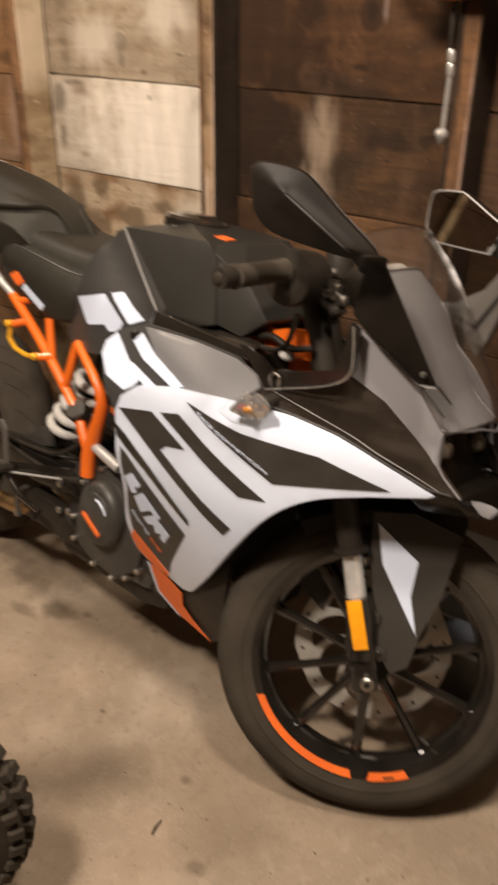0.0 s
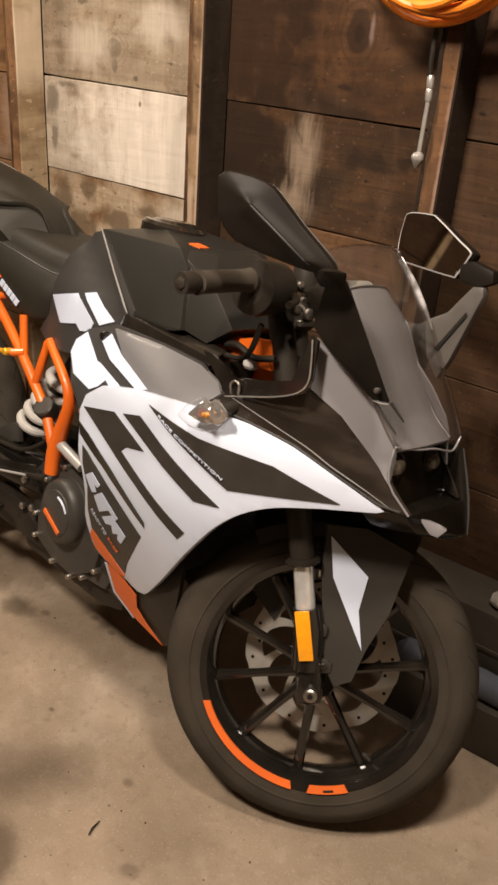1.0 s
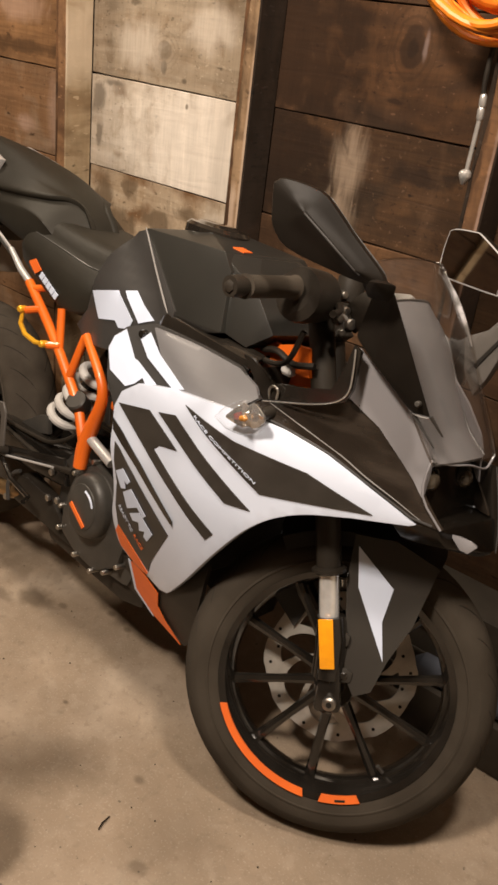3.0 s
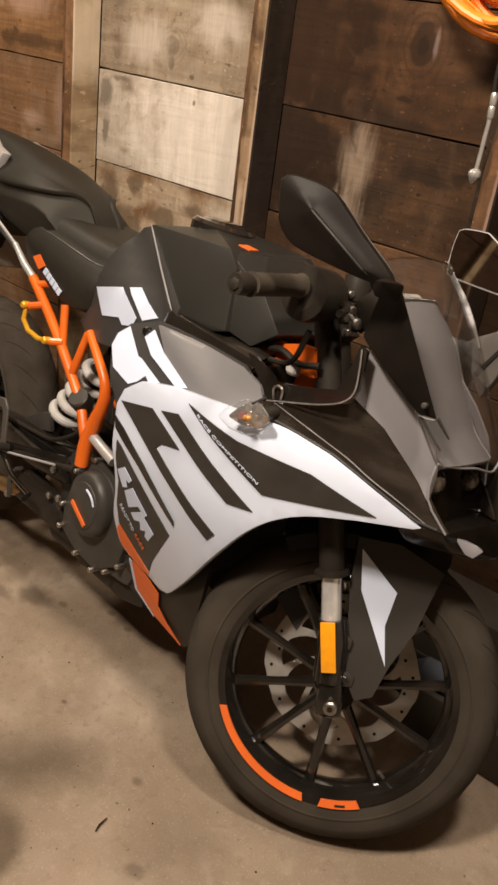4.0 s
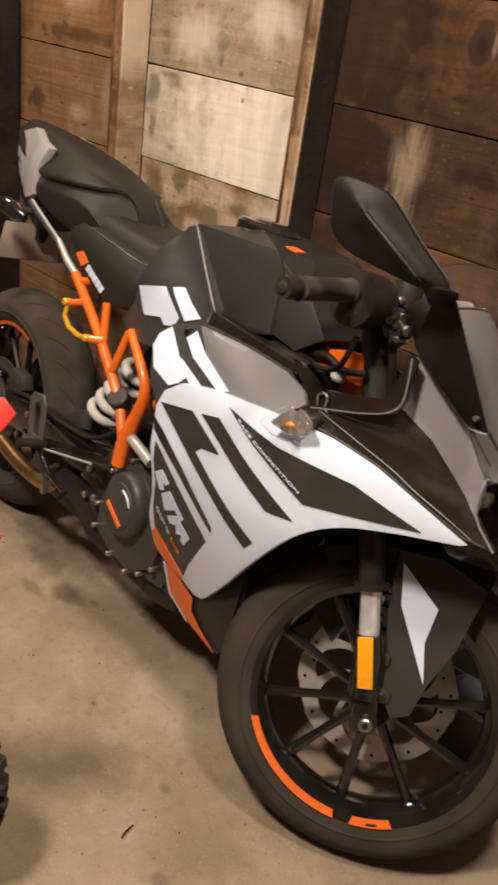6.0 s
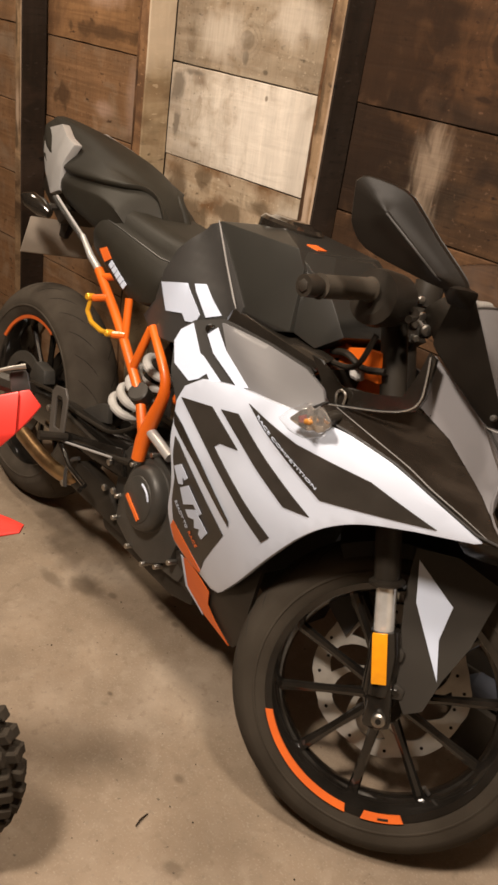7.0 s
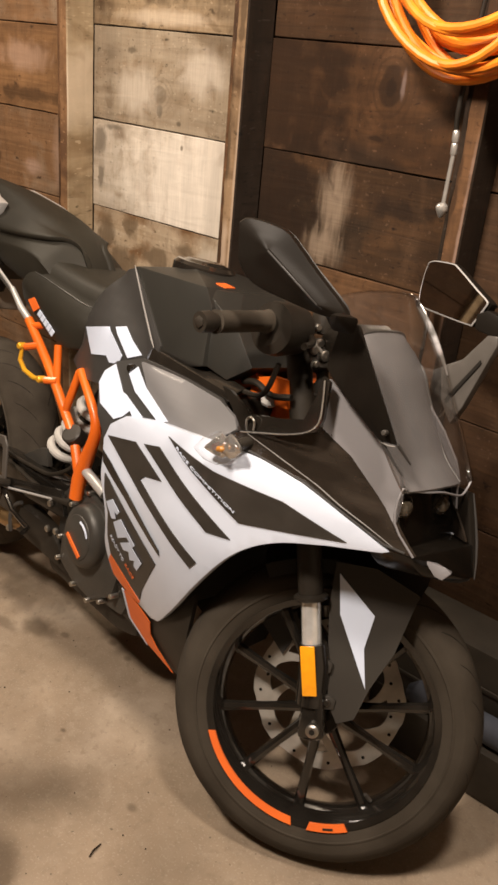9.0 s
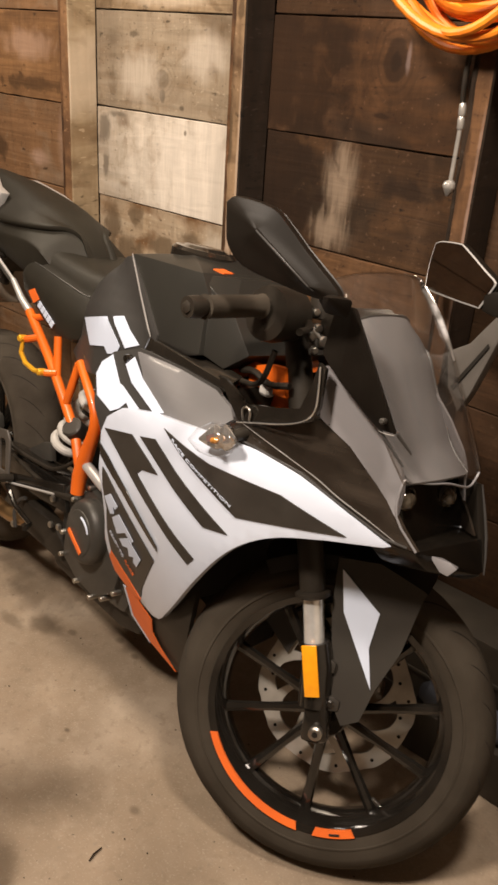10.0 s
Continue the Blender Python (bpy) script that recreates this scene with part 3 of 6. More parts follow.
west_wall = structure("wall_west", box((0.1, 6.2, 2.7), (-2.25, -2.5, 1.35)), STUD_DARK, "brown plank garage wall on pale studs", "wall")
for k in range(11):
    board = new("board", finish(box((0.024, 6.1, 0.236), (0, 0, 0), (0, 0, 0), 0.002, 1), "board", BOARD_DARK))
    board.parent = west_wall
    board.matrix_local = Matrix.Translation((-2.187, -2.55, 0.125 + 0.24 * k))
for k in range(9):
    stud = new("stud", finish(box((0.09, 0.04, 2.68), (0, 0, 0), (0, 0, 0), 0.003, 1), "stud", STUD_TAN))
    stud.parent = west_wall
    stud.matrix_local = Matrix.Translation((-2.129, -0.25 - 0.61 * k, 1.35))
structure("wall_east", box((0.1, 6.2, 2.7), (3.85, -2.5, 1.35)), PLAIN_WALL, "unseen plain garage wall, pale to bounce light", "wall")
structure("ceiling", box((6.4, 6.4, 0.1), (0.8, -2.5, 2.75)), CEIL, "unseen plain garage ceiling, pale to bounce light", "ceiling")

# ---- motorcycle ----
BIKE = pose(0, 0, 0, 0, 0, -5.98) @ pose(0, 0, 0, -10.03)
RAKE = radians(23.5)
PIVOT, AXIS = Vector((1.438, 0, 0)), Vector((-math.sin(RAKE), 0, math.cos(RAKE)))
STEER = Matrix.Translation(PIVOT) @ Matrix.Rotation(radians(31.79), 4, AXIS) @ Matrix.Translation(-PIVOT)
moto = thing("motorcycle", "white and grey sports motorcycle with orange frame on its stand", "motorcycle", BIKE)


def fair_y(x, z):
    """The right flank of the front fairing."""
    y = -0.215
    if x > 1.05:
        y += 0.115 * ((x - 1.05) / 0.39) ** 1.6
    if z < 0.60:
        y += 0.075 * ((0.60 - z) / 0.28) ** 1.5
    if z > 0.70:
        y += 0.06 * ((z - 0.70) / 0.12) ** 2
    return y


def left(fun):
    return lambda x, z: -fun(x, z)


def mid_y(x, z):
    return -0.155 - max(0.0, min(0.055, (0.83 - z) * 0.4))


def blade_y(x, z):
    """The flared blade of the side cover: a soft ridge that runs down and forward, hollow in front of it."""
    along = max(0.0, min(1.0, (x - 0.84) / 0.20))
    off = (z - (0.818 - 0.074 * along ** 1.15)) / 0.028
    return mid_y(x, z) - 0.0115 * math.exp(-(off - 0.2) ** 2) * (1.0 - 0.3 * along)


def belly_y(x, z):
    return -0.14 + max(0.0, 0.33 - z) * 0.35


def up_y(x, z):
    return max(-0.195 + max(0.0, x - 1.15) * 0.33, fair_y(x, min(z, 0.768)) + 0.004)


def lettering(name, words, start, end, height, yfun, mat, parent, lift=0.0045, label="white lettering"):
    """Words along a line in the side view, laid on the surface y = yfun(x, z)."""
    data = bpy.data.curves.new(name, "FONT")
    data.body, data.size, data.extrude = words, 1.0, 0.02
    tmp = new(name, data)
    me = bpy.data.meshes.new_from_object(tmp.evaluated_get(bpy.context.evaluated_depsgraph_get()))
    bpy.data.objects.remove(tmp)
    own = bmesh.new()
    own.from_mesh(me)
    bpy.data.meshes.remove(me)
    wide = max(v.co.x for v in own.verts)
    along = Vector((end[0] - start[0], end[1] - start[1]))
    up = Vector((-along.y, along.x)).normalized() * height
    for v in own.verts:
        q = Vector(start) + along * (v.co.x / wide) + up * v.co.y / 0.7
        v.co = (q.x, yfun(q.x, q.y) - lift - 0.02 * v.co.z, q.y)
    return part(name, own, mat, parent, label)


# wheels
def tyre_profile(R, hw, rim):
    pts = []
    for k in range(37):
        s = radians(-75 + 150 * k / 36)
        pts.append((R - hw * 1.02 * (1 - math.cos(s)) * 0.9, hw * math.sin(s) / math.sin(radians(75))))
    side = [(rim + 0.030, hw * 0.985), (rim + 0.0285, hw * 1.005), (rim + 0.0255, hw * 1.005), (rim + 0.024, hw * 0.965), (rim + 0.016, hw * 0.92), (rim + 0.006, hw * 0.86), (rim - 0.004, hw * 0.75), (rim - 0.01, hw * 0.5)]
    return [(r, -y) for r, y in reversed(side)] + pts + side


def wheel(name, parent, m, R, hw, rim, rw, spokes, label, rubber):
    tm = Matrix.Translation((0, 0, 0))
    bm = lathe([(rim + 0.006, -rw), (rim - 0.006, -rw + 0.004), (rim - 0.015, -rw * 0.55), (rim - 0.019, 0), (rim - 0.015, rw * 0.55),
                (rim - 0.006, rw - 0.004), (rim + 0.006, rw), (rim + 0.001, rw * 0.8), (rim - 0.008, rw * 0.4), (rim - 0.008, -rw * 0.4), (rim + 0.001, -rw * 0.8)], 72, closed=True)
    hub = lathe([(0.0, -0.055), (0.032, -0.055), (0.036, -0.05), (0.040, -0.03), (0.036, 0), (0.040, 0.03), (0.036, 0.05), (0.0, 0.052)], 32)
    arms = []
    for k in range(spokes):
        a = 2 * math.pi * (k + 0.61) / spokes
        lean_a = a + 0.03
        p0 = Vector((0.030 * math.cos(a), 0, 0.030 * math.sin(a)))
        p1 = Vector(((rim - 0.016) * math.cos(lean_a), 0, (rim - 0.016) * math.sin(lean_a)))
        arms.append(tube([p0, p0.lerp(p1, 0.5), p1], [0.0115, 0.0085, 0.0110], 8))
    ob = part(name, bm, ALLOY, parent, label, m)
    for arm in arms:
        part("spoke", arm, ALLOY, ob)
    part("hub", hub, ALLOY, ob)
    tyre = part("tyre", lathe(tyre_profile(R, hw, rim), 168), rubber, ob, "worn black road tyre")
    # no cut tread: dark solid tubes paint the shade of the grooves
    grooves = None
    prof = [q for q in tyre_profile(R, hw, rim) if q[0] > rim + 0.03]
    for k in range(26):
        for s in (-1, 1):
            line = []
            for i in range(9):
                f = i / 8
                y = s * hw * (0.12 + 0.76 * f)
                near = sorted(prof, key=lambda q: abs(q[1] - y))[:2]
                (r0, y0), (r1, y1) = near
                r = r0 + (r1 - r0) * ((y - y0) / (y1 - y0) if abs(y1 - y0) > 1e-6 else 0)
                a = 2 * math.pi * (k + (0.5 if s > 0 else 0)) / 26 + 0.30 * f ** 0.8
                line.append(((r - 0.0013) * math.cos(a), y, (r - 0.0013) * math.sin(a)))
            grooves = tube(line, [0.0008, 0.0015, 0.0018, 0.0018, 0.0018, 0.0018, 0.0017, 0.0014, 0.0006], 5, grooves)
    tagged(part("tread", grooves, GROOVE_SHADE, tyre, "dark strips painting the shade in tread grooves"), kind="stuff")
    return ob


def rim_tape(parent, rim, rw, a0, a1, wide=0.0, high=0.009):
    own = bmesh.new()
    n = 24
    rows = []
    for k in range(n + 1):
        a = radians(a0 + (a1 - a0) * k / n)
        sk = 0.02 * (1 if k == n else -1 if k == 0 else 0)
        rows.append([own.verts.new((r * math.cos(a + s), y, r * math.sin(a + s))) for r, y, s in
                     ((rim - 0.005 - wide, -rw - 0.0005, 0), (rim + high, -rw - 0.003, sk), (rim + high, -rw + 0.002, sk), (rim - 0.005 - wide, -rw + 0.004, 0))])
    for p, q in zip(rows, rows[1:]):
        for i in range(4):
            own.faces.new((p[i], p[(i + 1) % 4], q[(i + 1) % 4], q[i]))
    own.faces.new(rows[0])
    own.faces.new(list(reversed(rows[-1])))
    return part("rim_tape", own, ORANGE_VINYL, parent, "orange rim tape")


FRONT_HUB = STEER @ Matrix.Translation((1.34, 0, 0.293))
front = wheel("front_wheel", moto, FRONT_HUB, 0.295, 0.052, 0.214, 0.047, 10, "black cast front wheel", RUBBER)
rim_tape(front, 0.214, 0.047, 213, 274, 0.001, 0.0065)
mark = rim_tape(front, 0.214, 0.047, 284, 302, 0.002, 0.0065)
for a0 in (292.0, 293.6, 295.2):
    c, s_ = math.cos(radians(a0)), math.sin(radians(a0))
    part("block", box((0.007, 0.0012, 0.004), (0.2145 * c, -0.0500, 0.2145 * s_), (0, -a0 - 90, 0), 0.0), BLACKGLOSS, mark, "plain dark block")


def wave_ring():
    """The wide scalloped ring of the brake disc."""
    own = bmesh.new()
    n, rows = 144, []
    for k in range(n):
        a = 2 * math.pi * k / n
        wave = math.sin(8 * a)
        ro, ri = 0.1505 + 0.0032 * max(-0.6, min(0.6, 1.4 * wave)), 0.1165 + 0.0045 * math.sin(8 * a + 0.9)
        rows.append([own.verts.new((r * math.cos(a), y, r * math.sin(a))) for r, y in ((ri, 0.063), (ro, 0.063), (ro, 0.068), (ri, 0.068))])
    for k in range(n):
        p, q = rows[k], rows[(k + 1) % n]
        for i in range(4):
            own.faces.new((p[i], p[(i + 1) % 4], q[(i + 1) % 4], q[i]))
    return own


def swept_arm(a0):
    """One flat arm that swings from the carrier out to the ring."""
    own = bmesh.new()
    strip = []
    for i in range(9):
        f = i / 8
        r, a, w = 0.046 + 0.074 * f, a0 + 0.55 * f ** 1.4, 0.0052 + 0.010 * abs(f - 0.35) ** 1.5 + 0.010 * f ** 4
        mid, out = Vector((r * math.cos(a), 0, r * math.sin(a))), Vector((-math.sin(a), 0, math.cos(a)))
        strip.append([own.verts.new((mid + out * w * e) + Vector((0, y, 0))) for e, y in ((-1, 0.0632), (1, 0.0632), (1, 0.0668), (-1, 0.0668))])
    for p, q in zip(strip, strip[1:]):
        for i in range(4):
            own.faces.new((p[i], p[(i + 1) % 4], q[(i + 1) % 4], q[i]))
    own.faces.new(strip[0])
    own.faces.new(list(reversed(strip[-1])))
    return own


part("brake_disc", wave_ring(), DISC, front, "scalloped steel brake disc")
for k in range(8):
    part("disc_arm", swept_arm(2 * math.pi * k / 8), DISC, front, "curved steel disc arm")
# dark plugs paint the shaded holes; the ring itself is not pierced
holes = None
for k in range(24):
    a, r = 2 * math.pi * (k + 0.3) / 24, (0.127, 0.138)[k % 2]
    holes = tube([(r * math.cos(a), 0.0622, r * math.sin(a)), (r * math.cos(a), 0.0688, r * math.sin(a))], 0.0034, 8, holes)
tagged(part("disc_holes", holes, GROOVE_SHADE, front, "dark plugs painting the shade in drilled holes"), kind="stuff")
part("disc_carrier", lathe([(0.030, 0.060), (0.052, 0.061), (0.056, 0.063), (0.056, 0.067), (0.052, 0.069), (0.030, 0.069)], 40, closed=True), ALLOY, front, "black disc carrier")
part("valve_stem", tube([(0.190 * math.cos(radians(318)), -0.014, 0.190 * math.sin(radians(318))), (0.172 * math.cos(radians(318)), -0.024, 0.172 * math.sin(radians(318)))], [0.004, 0.0035], 8), STEEL, front, "steel tyre valve")

# fork and front axle
for side in (-1, 1):
    y = side * 0.100
    def leg(z):
        return (1.311 + 0.014 * min(1.0, max(0.0, (z - 0.32) / 0.08)) - (z - 0.34) * 0.415, y, z)
    fork = part("fork_leg", tube([leg(0.507), leg(0.93)], 0.0225, 20), MATTE, moto, "black fork leg", STEER)
    part("collar", tube([leg(0.506), leg(0.509), leg(0.514), leg(0.517)], [0.026, 0.031, 0.031, 0.026], 20), MATTE, fork)
    part("fork_tube", tube([leg(0.36), leg(0.510)], 0.0180, 20), CHROME, fork, "chromed fork tube")
    foot = hull([(1.30, y - 0.02, 0.37), (1.33, y - 0.02, 0.37), (1.295, y + 0.02, 0.37), (1.325, y + 0.02, 0.37), (1.315, y - 0.024, 0.27), (1.362, y - 0.024, 0.285),
                 (1.315, y + 0.024, 0.27), (1.362, y + 0.024, 0.285), (1.34, y, 0.262)], 0.008)
    foot = tube([leg(0.435), leg(0.40), leg(0.33)], [0.025, 0.028, 0.028], 16, foot)
    part("fork_foot", foot, ALLOY, fork, "black cast fork foot")
    part("reflector", box((0.026, 0.006, 0.088), (1.296, y + side * 0.031, 0.394), (0, -22.5, 0), 0.002), AMBER, fork, "amber side reflector")
part("front_axle", lathe([(0, -0.137), (0.009, -0.137), (0.012, -0.134), (0.012, 0.13), (0, 0.13)], 20, Matrix.Translation((1.338, 0, 0.296))), STEEL, moto, "steel front axle", STEER)
# flat dark disc in place of a shaded socket
part("axle_socket", tube([(1.338, -0.1365, 0.296), (1.338, -0.1376, 0.296)], 0.0055, 6), GROOVE_SHADE, moto, "dark disc painting the shade in a hex socket", STEER)
part("brake_caliper", box((0.10, 0.05, 0.06), (1.26, 0.075, 0.40), (0, 35, 0), 0.012), ALLOY, moto, "black brake caliper", STEER)

# front mudguard
def fender_y(x, z):
    return -0.088 - 0.02 * max(0.0, (0.50 - z) / 0.2)


FENDER_SIDE = [(1.274, 0.585), (1.345, 0.600), (1.430, 0.582), (1.424, 0.470), (1.405, 0.395), (1.398, 0.335), (1.372, 0.316), (1.345, 0.345), (1.318, 0.42), (1.290, 0.50)]
fender = part("mudguard", sheet(FENDER_SIDE, fender_y, 0.004), GUARD_BLACK, moto, "dull black front mudguard", STEER)
part("mudguard_side", sheet(FENDER_SIDE, left(fender_y), 0.004), GUARD_BLACK, fender)
arc = bmesh.new()
rows = []
for k in range(21):
    a = radians(72 + 56 * k / 20)
    rows.append([arc.verts.new((1.34 + r * math.cos(a), y, 0.293 + r * math.sin(a))) for y, r in
                 ((-0.083, 0.275), (-0.083, 0.301), (-0.05, 0.318), (0, 0.325), (0.05, 0.318), (0.083, 0.301), (0.083, 0.275))])
for p, q in zip(rows, rows[1:]):
    for i in range(6):
        arc.faces.new((p[i], p[i + 1], q[i + 1], q[i]))
bmesh.ops.solidify(arc, geom=arc.faces[:], thickness=0.004)
part("mudguard_top", arc, GUARD_BLACK, fender)
part("decal", sheet([(1.287, 0.568), (1.370, 0.519), (1.372, 0.458), (1.398, 0.393), (1.312, 0.499)], fender_y, 0.002, 0.0025), DECAL_WHITE, fender, "white vinyl decal")
for x, z in ((1.325, 0.405), (1.352, 0.345)):
    part("tab", hull([(x + dx - 0.008, y, z + dz) for dx, dz in ((-0.016, -0.004), (-0.013, 0.010), (0.0, 0.014), (0.014, 0.010), (0.016, -0.008), (0.0, -0.014), (-0.012, -0.011)) for y in (-0.108, -0.098)], 0.004), GUARD_BLACK, fender, "moulded fixing tab")
    part("bolt", lathe([(0, -0.1115), (0.005, -0.1115), (0.007, -0.1100), (0.007, -0.09), (0, -0.09)], 12, Matrix.Translation((x - 0.008, 0, z))), BLACKGLOSS, fender)

# main fairing flank
def curved(points, n=4):
    """The same side-view points with a smooth curve through them."""
    return [(q.x, q.z) for q in smooth_path([(x, 0, z) for x, z in points], n)]


WHITE_PANEL = [(0.819, 0.655), (0.832, 0.690)] + curved([(0.874, 0.722), (0.930, 0.737), (0.986, 0.747), (1.089, 0.760), (1.160, 0.765), (1.222, 0.765), (1.286, 0.754), (1.371, 0.728), (1.432, 0.706)], 3) + [(1.440, 0.701), (1.432, 0.696)]
WHITE_PANEL += curved([(1.352, 0.674), (1.283, 0.649), (1.231, 0.617), (1.187, 0.572), (1.135, 0.499), (1.066, 0.398), (1.012, 0.331)], 4) + [(0.998, 0.318), (0.974, 0.311)]
WHITE_PANEL += curved([(0.939, 0.322), (0.888, 0.332), (0.850, 0.350), (0.838, 0.383), (0.833, 0.423), (0.843, 0.477), (0.841, 0.526), (0.829, 0.570), (0.826, 0.610)], 3)
for fun in (fair_y, left(fair_y)):
    flank = part("side_fairing", sheet(WHITE_PANEL, fun, 0.012, 0.0, 0.02, edge=0.003), WHITE, moto, "glossy white side fairing panel")
    for name, outline, mat, label in (
        ("decal", [(0.832, 0.667), (0.920, 0.688), (1.012, 0.647), (0.966, 0.637), (0.953, 0.624), (1.128, 0.535), (1.113, 0.516)], DECAL_BLACK, "black notched stripe"),
        ("decal", [(0.945, 0.694), (0.989, 0.706), (1.153, 0.630), (1.191, 0.613), (1.141, 0.605), (1.122, 0.614)], DECAL_BLACK, "black slanted stripe"),
        ("decal", [(1.004, 0.732), (1.128, 0.716), (1.266, 0.717), (1.379, 0.692), (1.199, 0.649), (1.178, 0.658)], DECAL_BLACK, "black wedge decal"),
        ("vent", [(0.826, 0.634), (0.858, 0.620), (0.930, 0.580), (1.029, 0.510), (1.030, 0.499), (1.004, 0.513), (0.914, 0.570), (0.855, 0.600), (0.833, 0.612)], BLACKGLOSS, "dark curved vent blade"),
        ("decal", [(0.843, 0.590), (0.858, 0.583), (1.016, 0.470), (0.956, 0.371), (0.944, 0.340), (0.853, 0.406), (0.850, 0.451), (0.857, 0.507), (0.845, 0.551)], DECAL_BLACK, "black panel with plain white blocks"),
        ("decal", [(0.853, 0.404), (0.941, 0.334), (0.936, 0.326), (0.888, 0.336), (0.853, 0.354), (0.842, 0.385)], ORANGE_VINYL, "orange wedge decal")):
        part(name, sheet(outline, fun, 0.002, 0.0022 if name == "decal" else 0.004, 0.02), mat, flank, label)
    for block in ([(0.856, 0.533), (0.878, 0.548), (0.902, 0.530), (0.893, 0.520), (0.884, 0.524), (0.888, 0.508), (0.874, 0.502)],
                  [(0.880, 0.497), (0.906, 0.516), (0.952, 0.479), (0.944, 0.470), (0.925, 0.484), (0.893, 0.466)],
                  [(0.900, 0.458), (0.932, 0.476), (0.972, 0.447), (0.953, 0.420), (0.943, 0.426), (0.947, 0.440), (0.930, 0.433), (0.929, 0.452), (0.910, 0.446)]):
        part("block", sheet(block, fun, 0.001, 0.0046, 0.02), DECAL_WHITE, flank, "plain white block")
    if fun is fair_y:
        lettering("lettering", "RACE COMPETITION", (1.034, 0.7225), (1.188, 0.6625), 0.0046, fair_y, DECAL_WHITE, flank)
        lettering("lettering", "READY TO", (0.862, 0.456), (0.902, 0.414), 0.0095, fair_y, DECAL_WHITE, flank)
        lettering("lettering", "RACE", (0.907, 0.4095), (0.932, 0.3865), 0.0095, fair_y, ORANGE_VINYL, flank, label="orange lettering")
    belly = part("belly_pan", sheet([(0.80, 0.30), (0.90, 0.34), (0.985, 0.33), (1.029, 0.358), (1.085, 0.43), (1.085, 0.26), (1.035, 0.198), (0.943, 0.215), (0.88, 0.23), (0.80, 0.24)],
                                    belly_y if fun is fair_y else left(belly_y), 0.01, -0.004), MATTE, moto, "black belly pan")
    part("decal", sheet([(0.878, 0.323), (0.895, 0.332), (0.966, 0.294), (0.961, 0.257), (0.982, 0.233), (1.030, 0.200), (0.943, 0.222), (0.890, 0.257)],
                        belly_y if fun is fair_y else left(belly_y), 0.002, 0.0022), ORANGE_VINYL, belly, "orange belly pan decal")
    part("decal", sheet([(0.869, 0.325), (0.877, 0.3235), (0.889, 0.257), (0.942, 0.2215), (0.942, 0.2150), (0.882, 0.252)], belly_y if fun is fair_y else left(belly_y), 0.002, 0.0022), DECAL_WHITE, belly, "white edge line")
    # upper cowl: black band, grey mask
    uf = up_y if fun is fair_y else left(up_y)
    band = part("cowl_band", sheet([(1.135, 0.790), (1.170, 0.803), (1.287, 0.850), (1.339, 0.827), (1.433, 0.746), (1.475, 0.706), (1.439, 0.700), (1.367, 0.722), (1.285, 0.746), (1.20, 0.755), (1.135, 0.765)], uf, 0.006), BAND, moto, "glossy black cowl band")
    part("cowl_mask", sheet([(1.276, 0.933), (1.285, 0.853), (1.339, 0.825), (1.432, 0.744), (1.424, 0.797), (1.411, 0.828), (1.372, 0.867), (1.317, 0.905)], uf if fun is fair_y else (lambda x, z: -up_y(x, z) - 0.42 * max(0.0, z - 0.80)), 0.006, 0.002), MASK, band, "satin light grey cowl mask")
    sgn = -1 if fun is fair_y else 1
    part("band_lip", tube([(x, uf(x, z) + sgn * 0.004, z) for x, z in ((1.15, 0.772), (1.20, 0.768), (1.285, 0.757), (1.367, 0.732), (1.430, 0.710), (1.462, 0.708))], 0.0022, 8), DARKGREY, band, "rounded lower lip of the cowl band")
    # thin pale bar paints the highlight that runs along the band
    part("band_ridge", tube([(x, uf(x, z) + sgn * 0.001, z) for x, z in ((1.160, 0.797), (1.232, 0.778), (1.300, 0.760), (1.346, 0.744), (1.399, 0.727), (1.452, 0.706))], [0.0006, 0.0010, 0.0013, 0.0013, 0.0010, 0.0006], 8, curve=4), CREASE, band, "pale raised line painting the highlight on the band")
    # tank flank
    mf = mid_y if fun is fair_y else left(mid_y)
    cover = part("tank_side_cover", sheet([(0.735, 0.747), (0.735, 0.770), (0.758, 0.795), (0.824, 0.822), (0.867, 0.824), (0.96, 0.826), (1.060, 0.823), (1.132, 0.792), (1.10, 0.755), (0.981, 0.735), (0.859, 0.700), (0.818, 0.640), (0.80, 0.665), (0.769, 0.701)], mf, 0.006), DARKGREY, moto, "dark grey tank side cover")
    bf = (lambda x, z: blade_y(x, z)) if fun is fair_y else left(blade_y)
    part("cover_blade", sheet([(0.838, 0.819), (0.867, 0.821), (0.96, 0.823), (1.060, 0.820), (1.112, 0.806), (1.128, 0.792), (1.10, 0.762), (1.036, 0.748), (0.985, 0.741), (0.957, 0.7405), (0.930, 0.750), (0.877, 0.780)], bf, 0.006, 0.001, 0.011), GREY, cover, "satin grey blade of the side cover", smooth=60)
    part("decal", sheet([(0.739, 0.745), (0.739, 0.769), (0.760, 0.790), (0.819, 0.751), (0.831, 0.750), (0.920, 0.725), (0.890, 0.715), (0.862, 0.728), (0.850, 0.712), (0.831, 0.700), (0.772, 0.712)], mf, 0.001, 0.002), DECAL_WHITE, cover, "white block decal")
    part("decal", sheet([(0.812, 0.787), (0.827, 0.806), (0.877, 0.779), (0.972, 0.747), (0.947, 0.738), (0.852, 0.764)], mf, 0.001, 0.0045), DECAL_WHITE, cover, "white block decal")
    # black scoop with a bright lip round the cockpit
    sy = (lambda x, z: -0.170) if fun is fair_y else (lambda x, z: 0.170)
